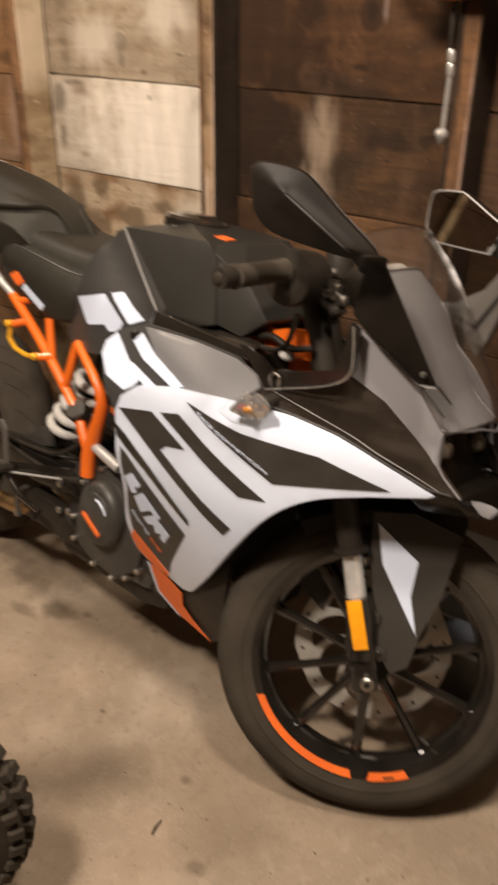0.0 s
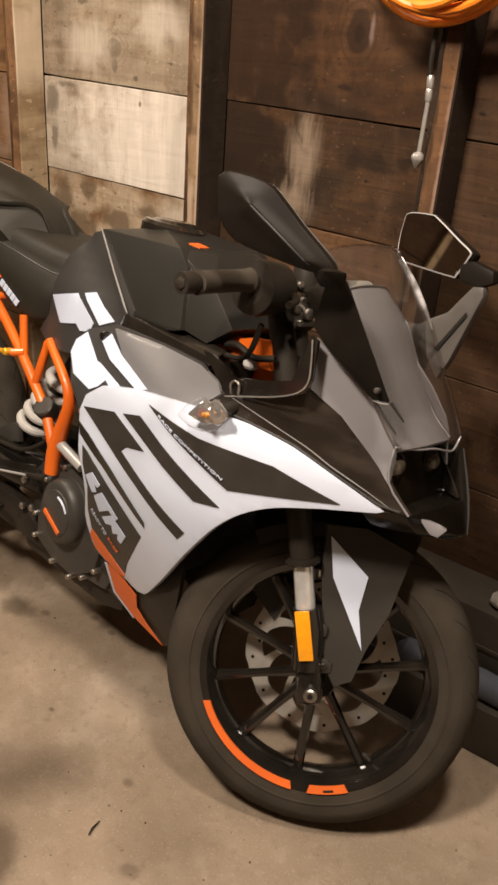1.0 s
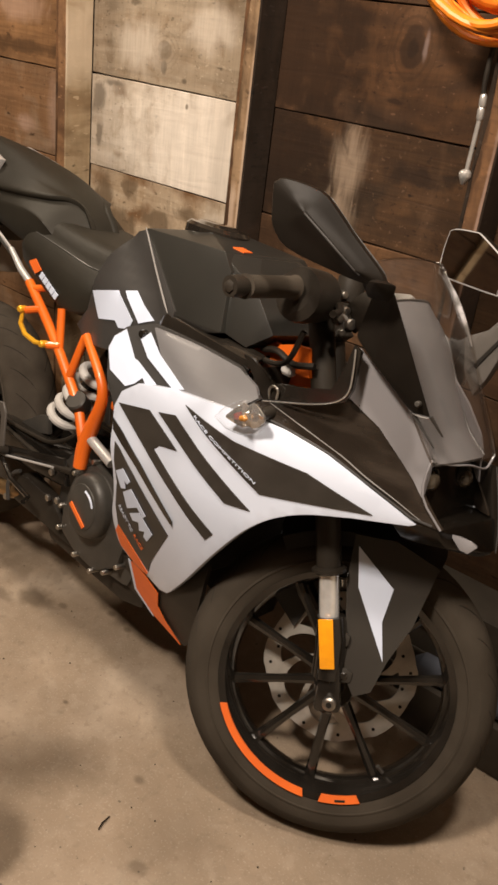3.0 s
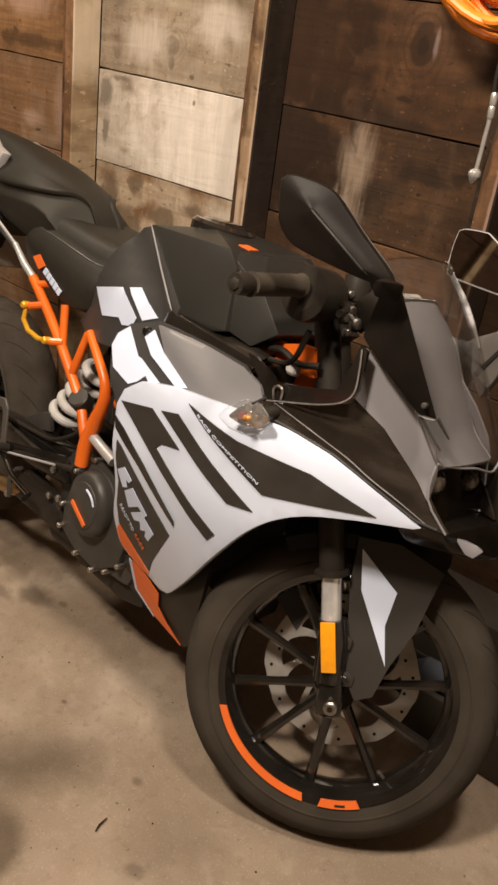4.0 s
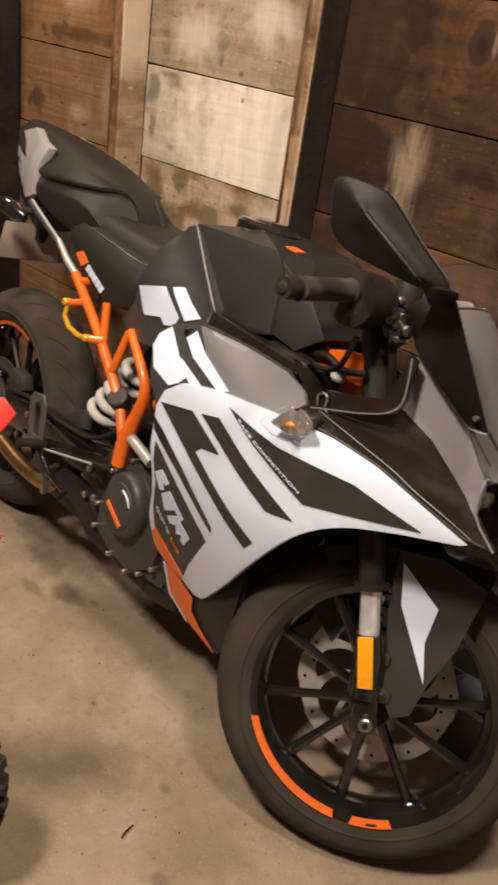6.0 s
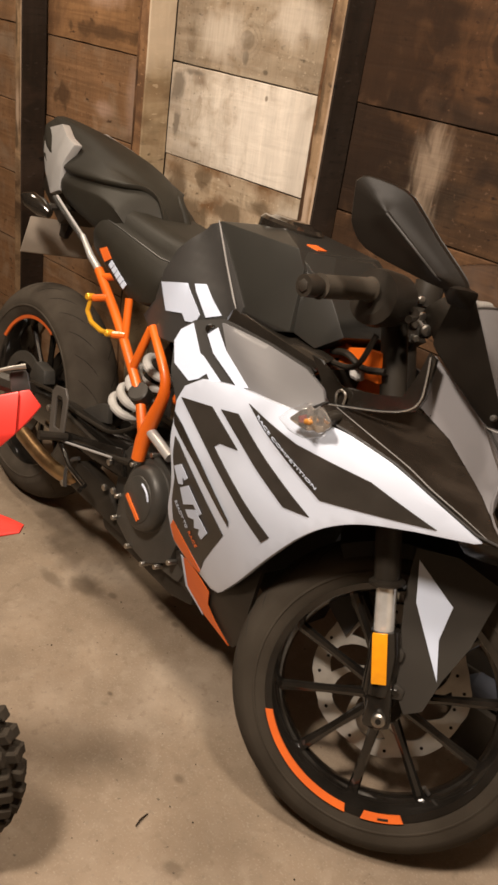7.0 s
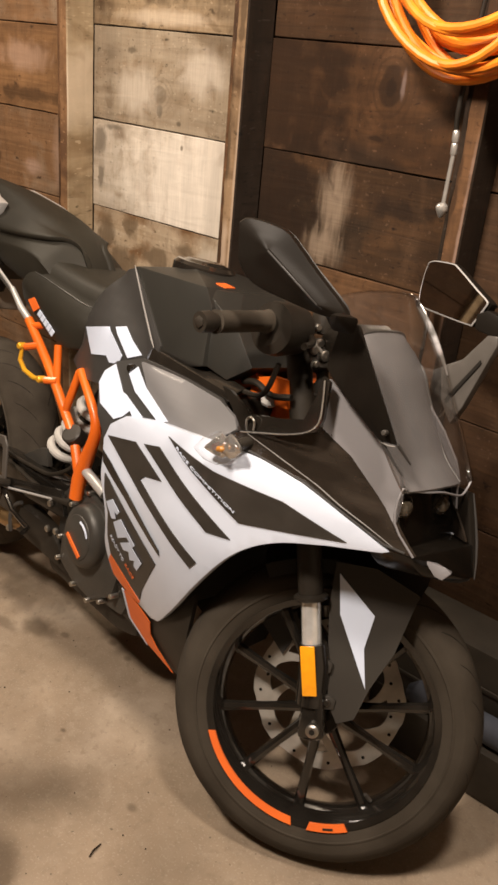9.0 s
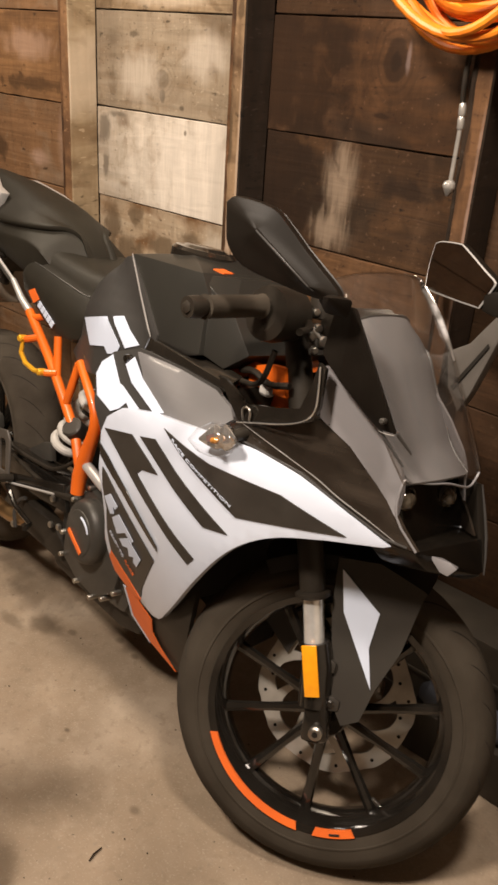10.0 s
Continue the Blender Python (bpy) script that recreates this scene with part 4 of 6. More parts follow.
    scoop = part("cockpit_scoop", sheet([(1.070, 0.850), (1.092, 0.850), (1.150, 0.828), (1.218, 0.846), (1.265, 0.862), (1.278, 0.905), (1.283, 0.940), (1.298, 0.935), (1.303, 0.876), (1.296, 0.852), (1.235, 0.822), (1.143, 0.790)], sy, 0.006), BLACKGLOSS, moto, "glossy black cockpit scoop")
    sg = -1 if fun is fair_y else 1
    part("scoop_lip", tube([(1.143, sg * 0.178, 0.794), (1.190, sg * 0.178, 0.810), (1.245, sg * 0.178, 0.829), (1.285, sg * 0.178, 0.849), (1.302, sg * 0.178, 0.872), (1.298, sg * 0.176, 0.905), (1.290, sg * 0.174, 0.936)], 0.0014, 8, curve=4), LIPMETAL, scoop, "bright lip")

# headlight in the nose
lamp_body = part("headlight", hull([(1.30, -0.09, 0.79), (1.30, 0.10, 0.79), (1.30, -0.08, 0.69), (1.30, 0.08, 0.69), (1.405, -0.074, 0.792), (1.405, 0.100, 0.792), (1.412, -0.074, 0.745), (1.412, 0.100, 0.745), (1.440, -0.060, 0.695), (1.440, 0.095, 0.695)], 0.004), NOSE, moto, "deep black twin headlight recess")
BEZEL = [(1.424, -0.087, 0.797), (1.433, -0.094, 0.747), (1.474, -0.081, 0.705)]
part("bezel", tube(list(reversed(BEZEL)) + [(1.427, -0.074, 0.799), (1.440, -0.04, 0.797), (1.446, 0, 0.795), (1.446, 0.045, 0.784), (1.444, 0.070, 0.781), (1.440, 0.088, 0.790), (1.438, 0.096, 0.800)], 0.0019, 8, curve=3), MASK, lamp_body, "grey bezel line")
for y, z in ((-0.060, 0.763), (0.054, 0.752)):
    lens = part("projector_lens", lathe([(0, 0.017), (0.006, 0.0162), (0.012, 0.0132), (0.0165, 0.008), (0.019, 0.0), (0.0195, -0.02), (0, -0.02)], 32, pose(1.417, y, z, 0, 0, -90)), LENS, lamp_body, "round projector lens", smooth=60)
    part("lens_ring", lathe([(0.0195, 0.003), (0.0215, 0.004), (0.0225, 0.001), (0.0225, -0.02), (0.0195, -0.02)], 32, pose(1.417, y, z, 0, 0, -90), closed=True), ENGINE, lens, "dull metal ring")

part("chin", hull([(1.36, -0.09, 0.695), (1.36, 0.09, 0.695), (1.464, -0.070, 0.697), (1.470, 0.060, 0.690), (1.474, -0.030, 0.660), (1.475, 0.040, 0.640), (1.40, -0.05, 0.645), (1.40, 0.08, 0.640), (1.480, 0.100, 0.700), (1.504, 0.088, 0.645), (1.485, 0.080, 0.628)], 0.006), NOSE, moto, "black nose underside")
part("nose_cheek", hull([(1.400, 0.098, 0.700), (1.446, 0.106, 0.780), (1.481, 0.101, 0.704), (1.504, 0.090, 0.645), (1.440, 0.094, 0.782), (1.475, 0.090, 0.700), (1.40, 0.104, 0.78)], 0.003), SHELL, moto, "black cheek of the nose")
part("cheek_edge", tube([(1.446, 0.104, 0.780), (1.466, 0.103, 0.738), (1.482, 0.100, 0.704), (1.495, 0.095, 0.672), (1.504, 0.089, 0.646)], [0.0012, 0.0022, 0.0024, 0.0018, 0.0010], 8), DARKGREY, moto, "rounded edge of the nose cheek")
part("chin_flash", hull([(1.466, -0.030, 0.687), (1.505, -0.030, 0.694), (1.518, -0.028, 0.689), (1.507, -0.030, 0.671), (1.493, -0.030, 0.670), (1.47, 0.00, 0.680), (1.505, 0.00, 0.680)], 0.0015), MASK, moto, "light grey nose tip")

# windscreen
SCREEN_LINE = ((0.0, 1.436, 0.800, 0.100), (0.25, 1.398, 0.846, 0.114), (0.45, 1.352, 0.904, 0.120), (0.65, 1.316, 0.956, 0.121), (0.85, 1.266, 1.014, 0.119), (1.0, 1.226, 1.064, 0.116))


def screen_line(v):
    """The side edge of the screen: x, z and half width at a share of its height."""
    for a, b in zip(SCREEN_LINE, SCREEN_LINE[1:]):
        if v <= b[0] + 1e-9:
            k = (v - a[0]) / (b[0] - a[0])
            return [p + (q - p) * k for p, q in zip(a[1:], b[1:])]


def curved_sheet(v0, v1, width, sink, bulge, nv, nu, thick, round_top=0.0):
    """A piece of the screen's surface, sunk under it by that much; gives the shell and its edge."""
    own, rows = bmesh.new(), []
    for i in range(nv + 1):
        v = v0 + (v1 - v0) * i / nv
        x, z, hw = screen_line(v)
        row = []
        for k in range(nu + 1):
            u = 2 * k / nu - 1
            top = round_top * max(0.0, (v - v1 + 0.14) / 0.14) ** 2 * abs(u) ** 4
            deep = sink * min(1.0, 0.25 + v / 0.25)
            row.append(own.verts.new((x - deep + bulge * (1 - abs(u) ** 2.3) - 0.2 * top, hw * width * u, z - 0.35 * deep + 0.45 * bulge * (1 - u * u) - top)))
        rows.append(row)
    for p, q in zip(rows, rows[1:]):
        for k in range(nu):
            own.faces.new((p[k], p[k + 1], q[k + 1], q[k]))
    for _ in range(4):
        bmesh.ops.smooth_vert(own, verts=[v for r in rows[1:-1] for v in r[1:-1]], factor=0.5)
    for side in (0, -1):
        line = smooth_path([r[side].co for r in rows[::4]], 4)
        for r, p in zip(rows, line):
            r[side].co = p
    edge = [v.co.copy() for v in ([r[0] for r in rows] + rows[-1][1:-1] + [r[-1] for r in reversed(rows)])]
    bmesh.ops.solidify(own, geom=own.faces[:], thickness=thick)
    return own, edge


sbm, sedge = curved_sheet(0.0, 1.0, 1.0, 0.0, 0.022, 24, 28, 0.003, 0.012)
screen = part("windscreen", sbm, SCREEN, moto, "clear smoked windscreen", smooth=80)
screen.visible_shadow = False
part("screen_edge", tube(sedge, [0.0016 + 0.0030 * max(0.0, min(1.0, (p.y - 0.03) / 0.08)) for p in sedge], 10), EDGE_CLEAR, screen, "clear rounded screen edge")
# added pale strip paints the glare along the upper far edge
strip = [p for p in sedge if p.y > 0.09 and p.z > 0.945]
part("edge_strip", tube(strip, [0.0012 + 0.0046 * math.sin(math.pi * (k + 0.5) / len(strip)) for k in range(len(strip))], 8), EDGE_GLARE, screen, "pale strip painting the glare on the screen edge")
# grey headlight mask that rises under the screen
lbm, ledge = curved_sheet(0.0, 0.84, 0.76, 0.026, 0.016, 20, 20, 0.003, 0.030)
mask_top = part("mask_top", lbm, GREY, moto, "satin grey mask under the screen", smooth=60)
part("mask_edge", tube(ledge, 0.0022, 8), DARKGREY, mask_top, "rounded dark edge of the mask")

# inner cowl, dash, dark mass between the flanks
part("inner_cowl", hull([(1.16, -0.15, 0.80), (1.16, 0.15, 0.80), (1.30, -0.14, 0.86), (1.30, 0.14, 0.86), (1.40, -0.09, 0.80), (1.40, 0.09, 0.80), (1.18, -0.15, 0.72), (1.18, 0.15, 0.72), (1.38, -0.08, 0.70), (1.38, 0.08, 0.70)], 0.01), MATTE, moto, "black inner cowl")
part("radiator", box((0.05, 0.30, 0.34), (1.02, 0, 0.52), (0, 12, 0), 0.008), MATTE, moto, "black radiator and shroud")
part("airbox", hull([(0.62, -0.12, 0.80), (0.62, 0.12, 0.80), (1.08, -0.13, 0.83), (1.08, 0.13, 0.83), (0.70, -0.10, 0.60), (0.70, 0.10, 0.60), (1.05, -0.12, 0.60), (1.05, 0.12, 0.60)], 0.012), MATTE, moto, "black airbox")
part("dash", box((0.05, 0.15, 0.08), (1.22, 0, 0.965), (0, -50, 0), 0.012), MATTE, moto, "black instrument cluster")

# bars and controls
for side in (-1, 1):
    def bp(x, y, z):
        return (x, side * abs(y), z)
    bar = part("handlebar", tube([bp(1.085, 0.11, 0.950), bp(1.05, 0.20, 0.948), bp(0.990, 0.325, 0.915)], 0.011, 14), BLACKGLOSS, moto, "black clip-on handlebar", STEER)
    part("grip", tube([bp(1.043, 0.215, 0.944), bp(1.040, 0.22, 0.943), bp(0.994, 0.318, 0.917), bp(0.992, 0.322, 0.916)], [0.020, 0.0175, 0.0175, 0.019], 18), RUBBER, bar, "black rubber grip")
    part("bar_end", tube([bp(0.991, 0.323, 0.916), bp(0.986, 0.334, 0.913), bp(0.977, 0.350, 0.908)], [0.013, 0.017, 0.016], 18), MATTE, bar, "black bar end weight")
    part("bar_end_bolt", tube([bp(0.9785, 0.347, 0.9088), bp(0.976, 0.352, 0.9077), bp(0.9755, 0.3535, 0.9074)], [0.0095, 0.0095, 0.006], 6), MATTE, bar, "dark hex bolt")
    part("switch_housing", tube([bp(1.080, 0.135, 0.948), bp(1.076, 0.143, 0.947), bp(1.056, 0.190, 0.938), bp(1.050, 0.203, 0.936), bp(1.048, 0.206, 0.936)], [0.030, 0.042, 0.046, 0.044, 0.030], 22), MATTE, bar, "black switch housing")
    part("lever", tube([bp(1.10, 0.15, 0.945), bp(1.118, 0.18, 0.938), bp(1.122, 0.21, 0.930), bp(1.118, 0.235, 0.924)], [0.008, 0.007, 0.006, 0.006], 8, curve=5), MATTE, bar, "black hand lever")
part("top_clamp", hull([(1.04, -0.13, 0.925), (1.04, 0.13, 0.925), (1.10, -0.13, 0.945), (1.10, 0.13, 0.945), (1.03, -0.13, 0.95), (1.03, 0.13, 0.95), (1.09, -0.13, 0.97), (1.09, 0.13, 0.97)], 0.008), ALLOY, moto, "black top fork clamp", STEER)
part("brake_reservoir", tube([(1.12, -0.12, 0.955), (1.115, -0.12, 0.995)], 0.024, 18), MATTE, moto, "black brake fluid reservoir", STEER)
for p, r, n in (((1.110, -0.140, 0.961), 0.0065, 8), ((1.117, -0.140, 0.924), 0.0085, 6), ((1.137, -0.140, 0.920), 0.0095, 12), ((1.127, -0.140, 0.902), 0.0060, 6), ((1.122, -0.142, 0.938), 0.0070, 10)):
    bolt = part("bolt", tube([p, (p[0] + 0.006, p[1] - 0.010, p[2] + 0.002), (p[0] + 0.007, p[1] - 0.0115, p[2] + 0.002)], [r, r, r * 0.72], n), STEEL, moto, "bright steel bolt", STEER)
    part("washer", tube([(p[0] + 0.001, p[1] - 0.002, p[2]), (p[0] + 0.002, p[1] - 0.0035, p[2])], r * 1.35, 14), ENGINE, bolt, "dark washer")
part("banjo_pipe", tube([(1.137, -0.146, 0.921), (1.128, -0.150, 0.930), (1.114, -0.150, 0.938), (1.100, -0.146, 0.938)], 0.0032, 8, curve=4), CHUCK, moto, "bright brake line pipe", STEER)

# mirrors
def mirror(side):
    """A wedge-shaped shell on a stalk, swept back and out; the glass faces the rider."""
    B = Vector((1.35, side * 0.205, 1.05))
    u = Vector((-0.918, side * 0.396, 0))
    n = Vector((0.396, side * 0.918, 0))
    if side < 0:
        out = [(0.212, 0.088), (0.196, 0.098), (0.141, 0.094), (0.110, 0.074), (0.078, 0.048), (0.024, 0.008), (0.022, -0.006), (0.053, -0.010), (0.110, -0.004), (0.170, 0.007), (0.198, 0.030), (0.206, 0.056)]
    else:
        out = [(0.272, 0.066), (0.250, 0.073), (0.190, 0.078), (0.165, 0.074), (0.080, 0.046), (0.042, 0.034), (0.040, 0.024), (0.058, -0.014), (0.068, -0.018), (0.150, -0.021), (0.240, -0.022), (0.258, -0.012), (0.270, 0.030)]
    out = [tuple(q)[:2] for q in smooth_path([(a, b, 0) for a, b in out + out[:1]], 3)][:-1]
    cu, cv = sum(a for a, b in out) / len(out), sum(b for a, b in out) / len(out)
    rings = []
    r0, r1 = (Vector((0.150, 0.060)), Vector((0.062, 0.006))) if side < 0 else (Vector((0.23, 0.03)), Vector((0.11, 0.005)))
    for grow, depth in ((0.99, -0.005), (1.0, -0.002), (1.0, 0.006), (0.965, 0.0105), (0.90, 0.0118), (0.60, 0.0150), (0.30, 0.0205), (0.10, 0.0265), (0.03, 0.027)):
        ring = []
        for a, b in out:
            q = Vector((a, b))
            if grow < 0.97:
                f = max(0.0, min(1.0, (q - r0).dot(r1 - r0) / (r1 - r0).length_squared))
                core = r0.lerp(r1, f)
                q = core + (q - core) * grow
            ring.append(B + u * q.x + Vector((0, 0, q.y)) + n * depth)
        rings.append(ring)
    eye = Vector((1.979, -1.164, 1.190))

    def clear(bm):
        """The left mirror stands clear of the wall stud."""
        for v in bm.verts if side > 0 else ():
            v.co = eye + (v.co - eye) * 0.950
        return bm

    shell = part("mirror", clear(loft(rings)), SHELL, moto, "black wedge-shaped mirror shell", smooth=28)
    if side < 0:
        # ridge coloured lighter than the shell to paint its highlight
        part("mirror_ridge", tube([B + u * (q.x) + Vector((0, 0, q.y)) + n * d for q, d in ((r0.lerp(r1, -0.06), 0.0235), (r0, 0.027), (r0.lerp(r1, 0.5), 0.0275), (r1, 0.027), (r0.lerp(r1, 1.1), 0.022))], [0.0004, 0.0014, 0.0017, 0.0012, 0.0004], 8), DARKGREY, shell, "raised ridge of the shell, lighter to paint its highlight")
    rim = [B + u * (cu + (a - cu) * 0.955) + Vector((0, 0, cv + (b - cv) * 0.955)) - n * (0.010 - 0.09 * (b - cv)) for a, b in out]
    pane = bmesh.new()
    pane.faces.new([pane.verts.new(p) for p in rim])
    ext = bmesh.ops.extrude_face_region(pane, geom=pane.faces[:])
    bmesh.ops.translate(pane, verts=[g for g in ext["geom"] if isinstance(g, bmesh.types.BMVert)], vec=-n * 0.002)
    part("mirror_glass", clear(pane), MIRROR, shell, "mirror glass")
    part("mirror_rim", clear(tube(rim + rim[:1], 0.0022, 6)), DARKGREY if side < 0 else SILVER, shell, "rim of the glass")
    base = B
    if side < 0:
        neck = hull([base + u * 0.03 + Vector((0, 0, 0.004)), base, base + u * 0.055 + Vector((0, 0, -0.008)), base + u * 0.03 + n * 0.03, base + u * 0.005 - n * 0.01 + Vector((0, 0, -0.03)), base + u * 0.04 - n * 0.005 + Vector((0, 0, -0.03))], 0.006)
    else:
        neck = hull([(x, y, z) for x, z in ((1.300, 1.060), (1.322, 1.072), (1.366, 1.064), (1.372, 1.044), (1.344, 1.028), (1.305, 1.032)) for y in (0.195, 0.222)], 0.006)
    part("mirror_neck", clear(neck), SHELL, shell)
    if side < 0:
        stalk = hull([(1.288, -0.170, 1.026), (1.328, -0.178, 1.036), (1.425, -0.138, 0.879), (1.391, -0.139, 0.874), (1.320, -0.162, 0.925), (1.270, -0.155, 0.95), (1.305, -0.140, 1.028), (1.413, -0.120, 0.876), (1.32, -0.13, 0.92)], 0.003)
        part("mirror_stalk", stalk, SHELL, shell, "black wedge-shaped mirror stalk")
        part("stalk_bolt", tube([(1.405, -0.146, 0.893), (1.407, -0.155, 0.894), (1.4075, -0.157, 0.894)], [0.0045, 0.0045, 0.003], 10), ENGINE, shell, "dark bolt head")
        part("stalk_edge", tube([(1.396, -0.1405, 0.8735), (1.412, -0.141, 0.8745), (1.423, -0.1395, 0.877)], [0.0006, 0.0014, 0.0008], 8), CREASE, shell, "bright lower edge of the stalk")
        for foot in ([(1.392, -0.137, 0.876), (1.439, -0.122, 0.834)], [(1.424, -0.136, 0.880), (1.440, -0.112, 0.853)]):
            part("stalk_foot", tube(foot, [0.0028, 0.0016], 8), DARKGREY, shell, "thin dark foot of the stalk")
    else:
        arm = [(1.358, 1.034), (1.363, 1.020), (1.333, 0.892), (1.318, 0.852), (1.285, 0.890), (1.265, 0.949), (1.304, 0.975), (1.321, 1.003), (1.338, 1.030)]
        part("mirror_stalk", clear(sheet(arm, lambda x, z: 0.212, 0.022, edge=0.004)), STALKGREY, shell, "grey wedge-shaped mirror stalk")
        # laid-on dark strip paints the shade of a groove
        part("stalk_groove", clear(sheet([(1.341, 0.985), (1.345, 0.980), (1.300, 0.890), (1.293, 0.893)], lambda x, z: 0.1885, 0.002)), GROOVE_SHADE, shell, "dark strip painting the shade in a groove")


# indicators
def indicator(at, rz, ry=0):
    m = pose(*at, 0, ry, rz) @ Matrix.Scale(1.46, 4)
    pod = part("indicator", rounded_loft([(-0.038, 0, 0.002, -0.002, 0.002), (-0.020, 0, 0.014, -0.013, 0.012), (0.0, 0, 0.021, -0.018, 0.018), (0.018, 0, 0.017, -0.016, 0.016), (0.030, 0, 0.006, -0.006, 0.006)], 18, 2.4), CLEAR, moto, "clear almond-shaped indicator", m)
    part("bulb", rounded_loft([(-0.005, 0, 0.001, -0.001, 0.001), (-0.003, 0, 0.0034, -0.0034, 0.0034), (0.003, 0, 0.0038, -0.0038, 0.0038), (0.006, 0, 0.0012, -0.0012, 0.0012)], 12, 2.0), BULB, pod, "dim amber bulb")
    part("reflector_bowl", rounded_loft([(-0.027, 0.006, 0.002, -0.002, 0.002), (-0.018, 0.010, 0.010, -0.009, 0.003), (-0.007, 0.012, 0.0165, -0.0135, 0.005), (-0.001, 0.0125, 0.013, -0.011, 0.003), (0.006, 0.0125, 0.0170, -0.0145, 0.005), (0.014, 0.012, 0.012, -0.011, 0.003), (0.024, 0.008, 0.004, -0.004, 0.002)], 9, 2.0), BOWL, pod, "faceted silvered reflector", smooth=1)
    pod.visible_shadow = False
    return pod


indicator((1.158, -0.232, 0.772), 8, -18)
indicator((1.158, 0.232, 0.772), 172, 18)
for s in (-1, 1):
    part("indicator_stalk", tube([(1.165, s * 0.16, 0.785), (1.16, s * 0.215, 0.775)], [0.012, 0.009], 12), MATTE, moto)
    mirror(s)

# tank
TANK = [(0.500, 0.040, 0.862), (0.622, 0.072, 0.955), (0.675, 0.098, 0.974), (0.915, 0.113, 0.990), (0.950, 0.122, 0.962), (0.985, 0.149, 0.858), (0.840, 0.140, 0.846), (0.700, 0.100, 0.775), (0.540, 0.060, 0.715)]
tank = part("fuel_tank", hull(TANK + [(x, -y, z) for x, y, z in TANK] + [(0.80, 0.05, 1.004), (0.80, -0.05, 1.004)], 0.0022, 2), TANKMAT, moto, "matte dark fuel tank cover", smooth=25)
part("fuel_cap", lathe([(0, 0.014), (0.034, 0.014), (0.040, 0.010), (0.052, 0.010), (0.058, 0.004), (0.058, -0.012), (0, -0.012)], 40, pose(0.772, 0, 0.999, 87, 0, 0) @ Matrix.Scale(1.14, 4)), BLACKGLOSS, tank, "black round fuel cap")
part("tank_trim", hull([(x, s * y, z) for s in (-1, 1) for x, y, z in ((0.905, 0.1095, 0.986), (1.020, 0.114, 0.940), (0.935, 0.1415, 0.866), (1.036, 0.1315, 0.849), (1.080, 0.118, 0.886), (0.95, 0.05, 0.99))], 0.0015), TANKMAT, tank, "matte dark tank shoulder")
part("decal", box((0.026, 0.030, 0.002), (0.900, -0.052, 0.9925), (0, 6, 10), 0.0), ORANGE_VINYL, tank, "small orange badge")
def flank_y(x, z):
    """The knee flank of the tank, drawn in towards the seat."""
    near = (x - 0.676) * 0.545 + (z - 0.970) * 0.838
    return -(0.1035 + 0.045 * max(0.0, min(1.0, (0.975 - z) / 0.135))) + 0.45 * max(0.0, 0.66 - x) ** 1.3 + 0.011 * math.exp(-((near + 0.045) / 0.028) ** 2)


for s in (-1, 1):
    # the crease's highlight is painted by its pale colour
    part("tank_crease", tube([(0.672, s * 0.101, 0.974), (0.690, s * 0.107, 0.962), (0.758, s * 0.1265, 0.908), (0.822, s * 0.1445, 0.860), (0.838, s * 0.148, 0.848)], [0.0008, 0.0018, 0.0020, 0.0020, 0.0008], 8), CREASE, tank, "rounded tank crease, pale to paint its highlight")
for fun in (flank_y, left(flank_y)):
    knee = part("tank_flank", sheet([(0.567, 0.772), (0.573, 0.817), (0.587, 0.888), (0.625, 0.934), (0.655, 0.962), (0.676, 0.970), (0.773, 0.909), (0.850, 0.856), (0.850, 0.835), (0.800, 0.806), (0.735, 0.770), (0.735, 0.735), (0.682, 0.720), (0.588, 0.705), (0.520, 0.722)], fun, 0.012, 0.0, 0.02, edge=0.002), DARKGREY, tank, "satin dark grey tank flank")
    part("decal", sheet([(0.581, 0.816), (0.684, 0.846), (0.746, 0.802), (0.738, 0.783), (0.707, 0.775), (0.692, 0.786), (0.634, 0.771)], fun, 0.001, 0.0022), DECAL_WHITE, tank, "white block decal")
    part("decal", sheet([(0.702, 0.851), (0.727, 0.859), (0.798, 0.820), (0.764, 0.803)], fun, 0.001, 0.0022), DECAL_WHITE, tank, "white block decal")
part("knee_panel", hull([(0.80, -0.13, 0.85), (0.84, -0.145, 0.845), (1.08, -0.15, 0.835), (1.08, -0.12, 0.85), (0.83, -0.10, 0.86), (0.82, -0.15, 0.80), (1.06, -0.15, 0.80), (0.82, -0.1, 0.80), (1.06, -0.1, 0.80)], 0.006), BLACKGLOSS, moto, "black knee panel")

# seats and tail
def rider_row(x, zt, we, ze, ws, zm, zb):
    return x, [(0, zt), (0.75 * we, zt - 0.004), (we, ze), (we + 0.006, ze - 0.004), (ws, zm), (ws - 0.003, zb + 0.02), (ws - 0.02, zb), (0, zb)]


def pillion_row(x, zt, we, ze, wc, zc, wl, zs, zb):
    gap = max(0.0, min(0.007, (0.362 - x) * 0.12))
    return x, [(0, zt), (0.6 * we, zt - 0.25 * (zt - ze)), (we, ze), (we + 0.35 * (wc - we), ze - 0.35 * (ze - zc - 0.010) + 0.002), (wc, zc + 0.010), (wc - 0.003, zc), (wc - gap, zc - 0.004), (wl - 0.004, zs), (wl, zs - 0.012), (wl - 0.004, zb + 0.02), (wl - 0.03, zb), (0, zb)]


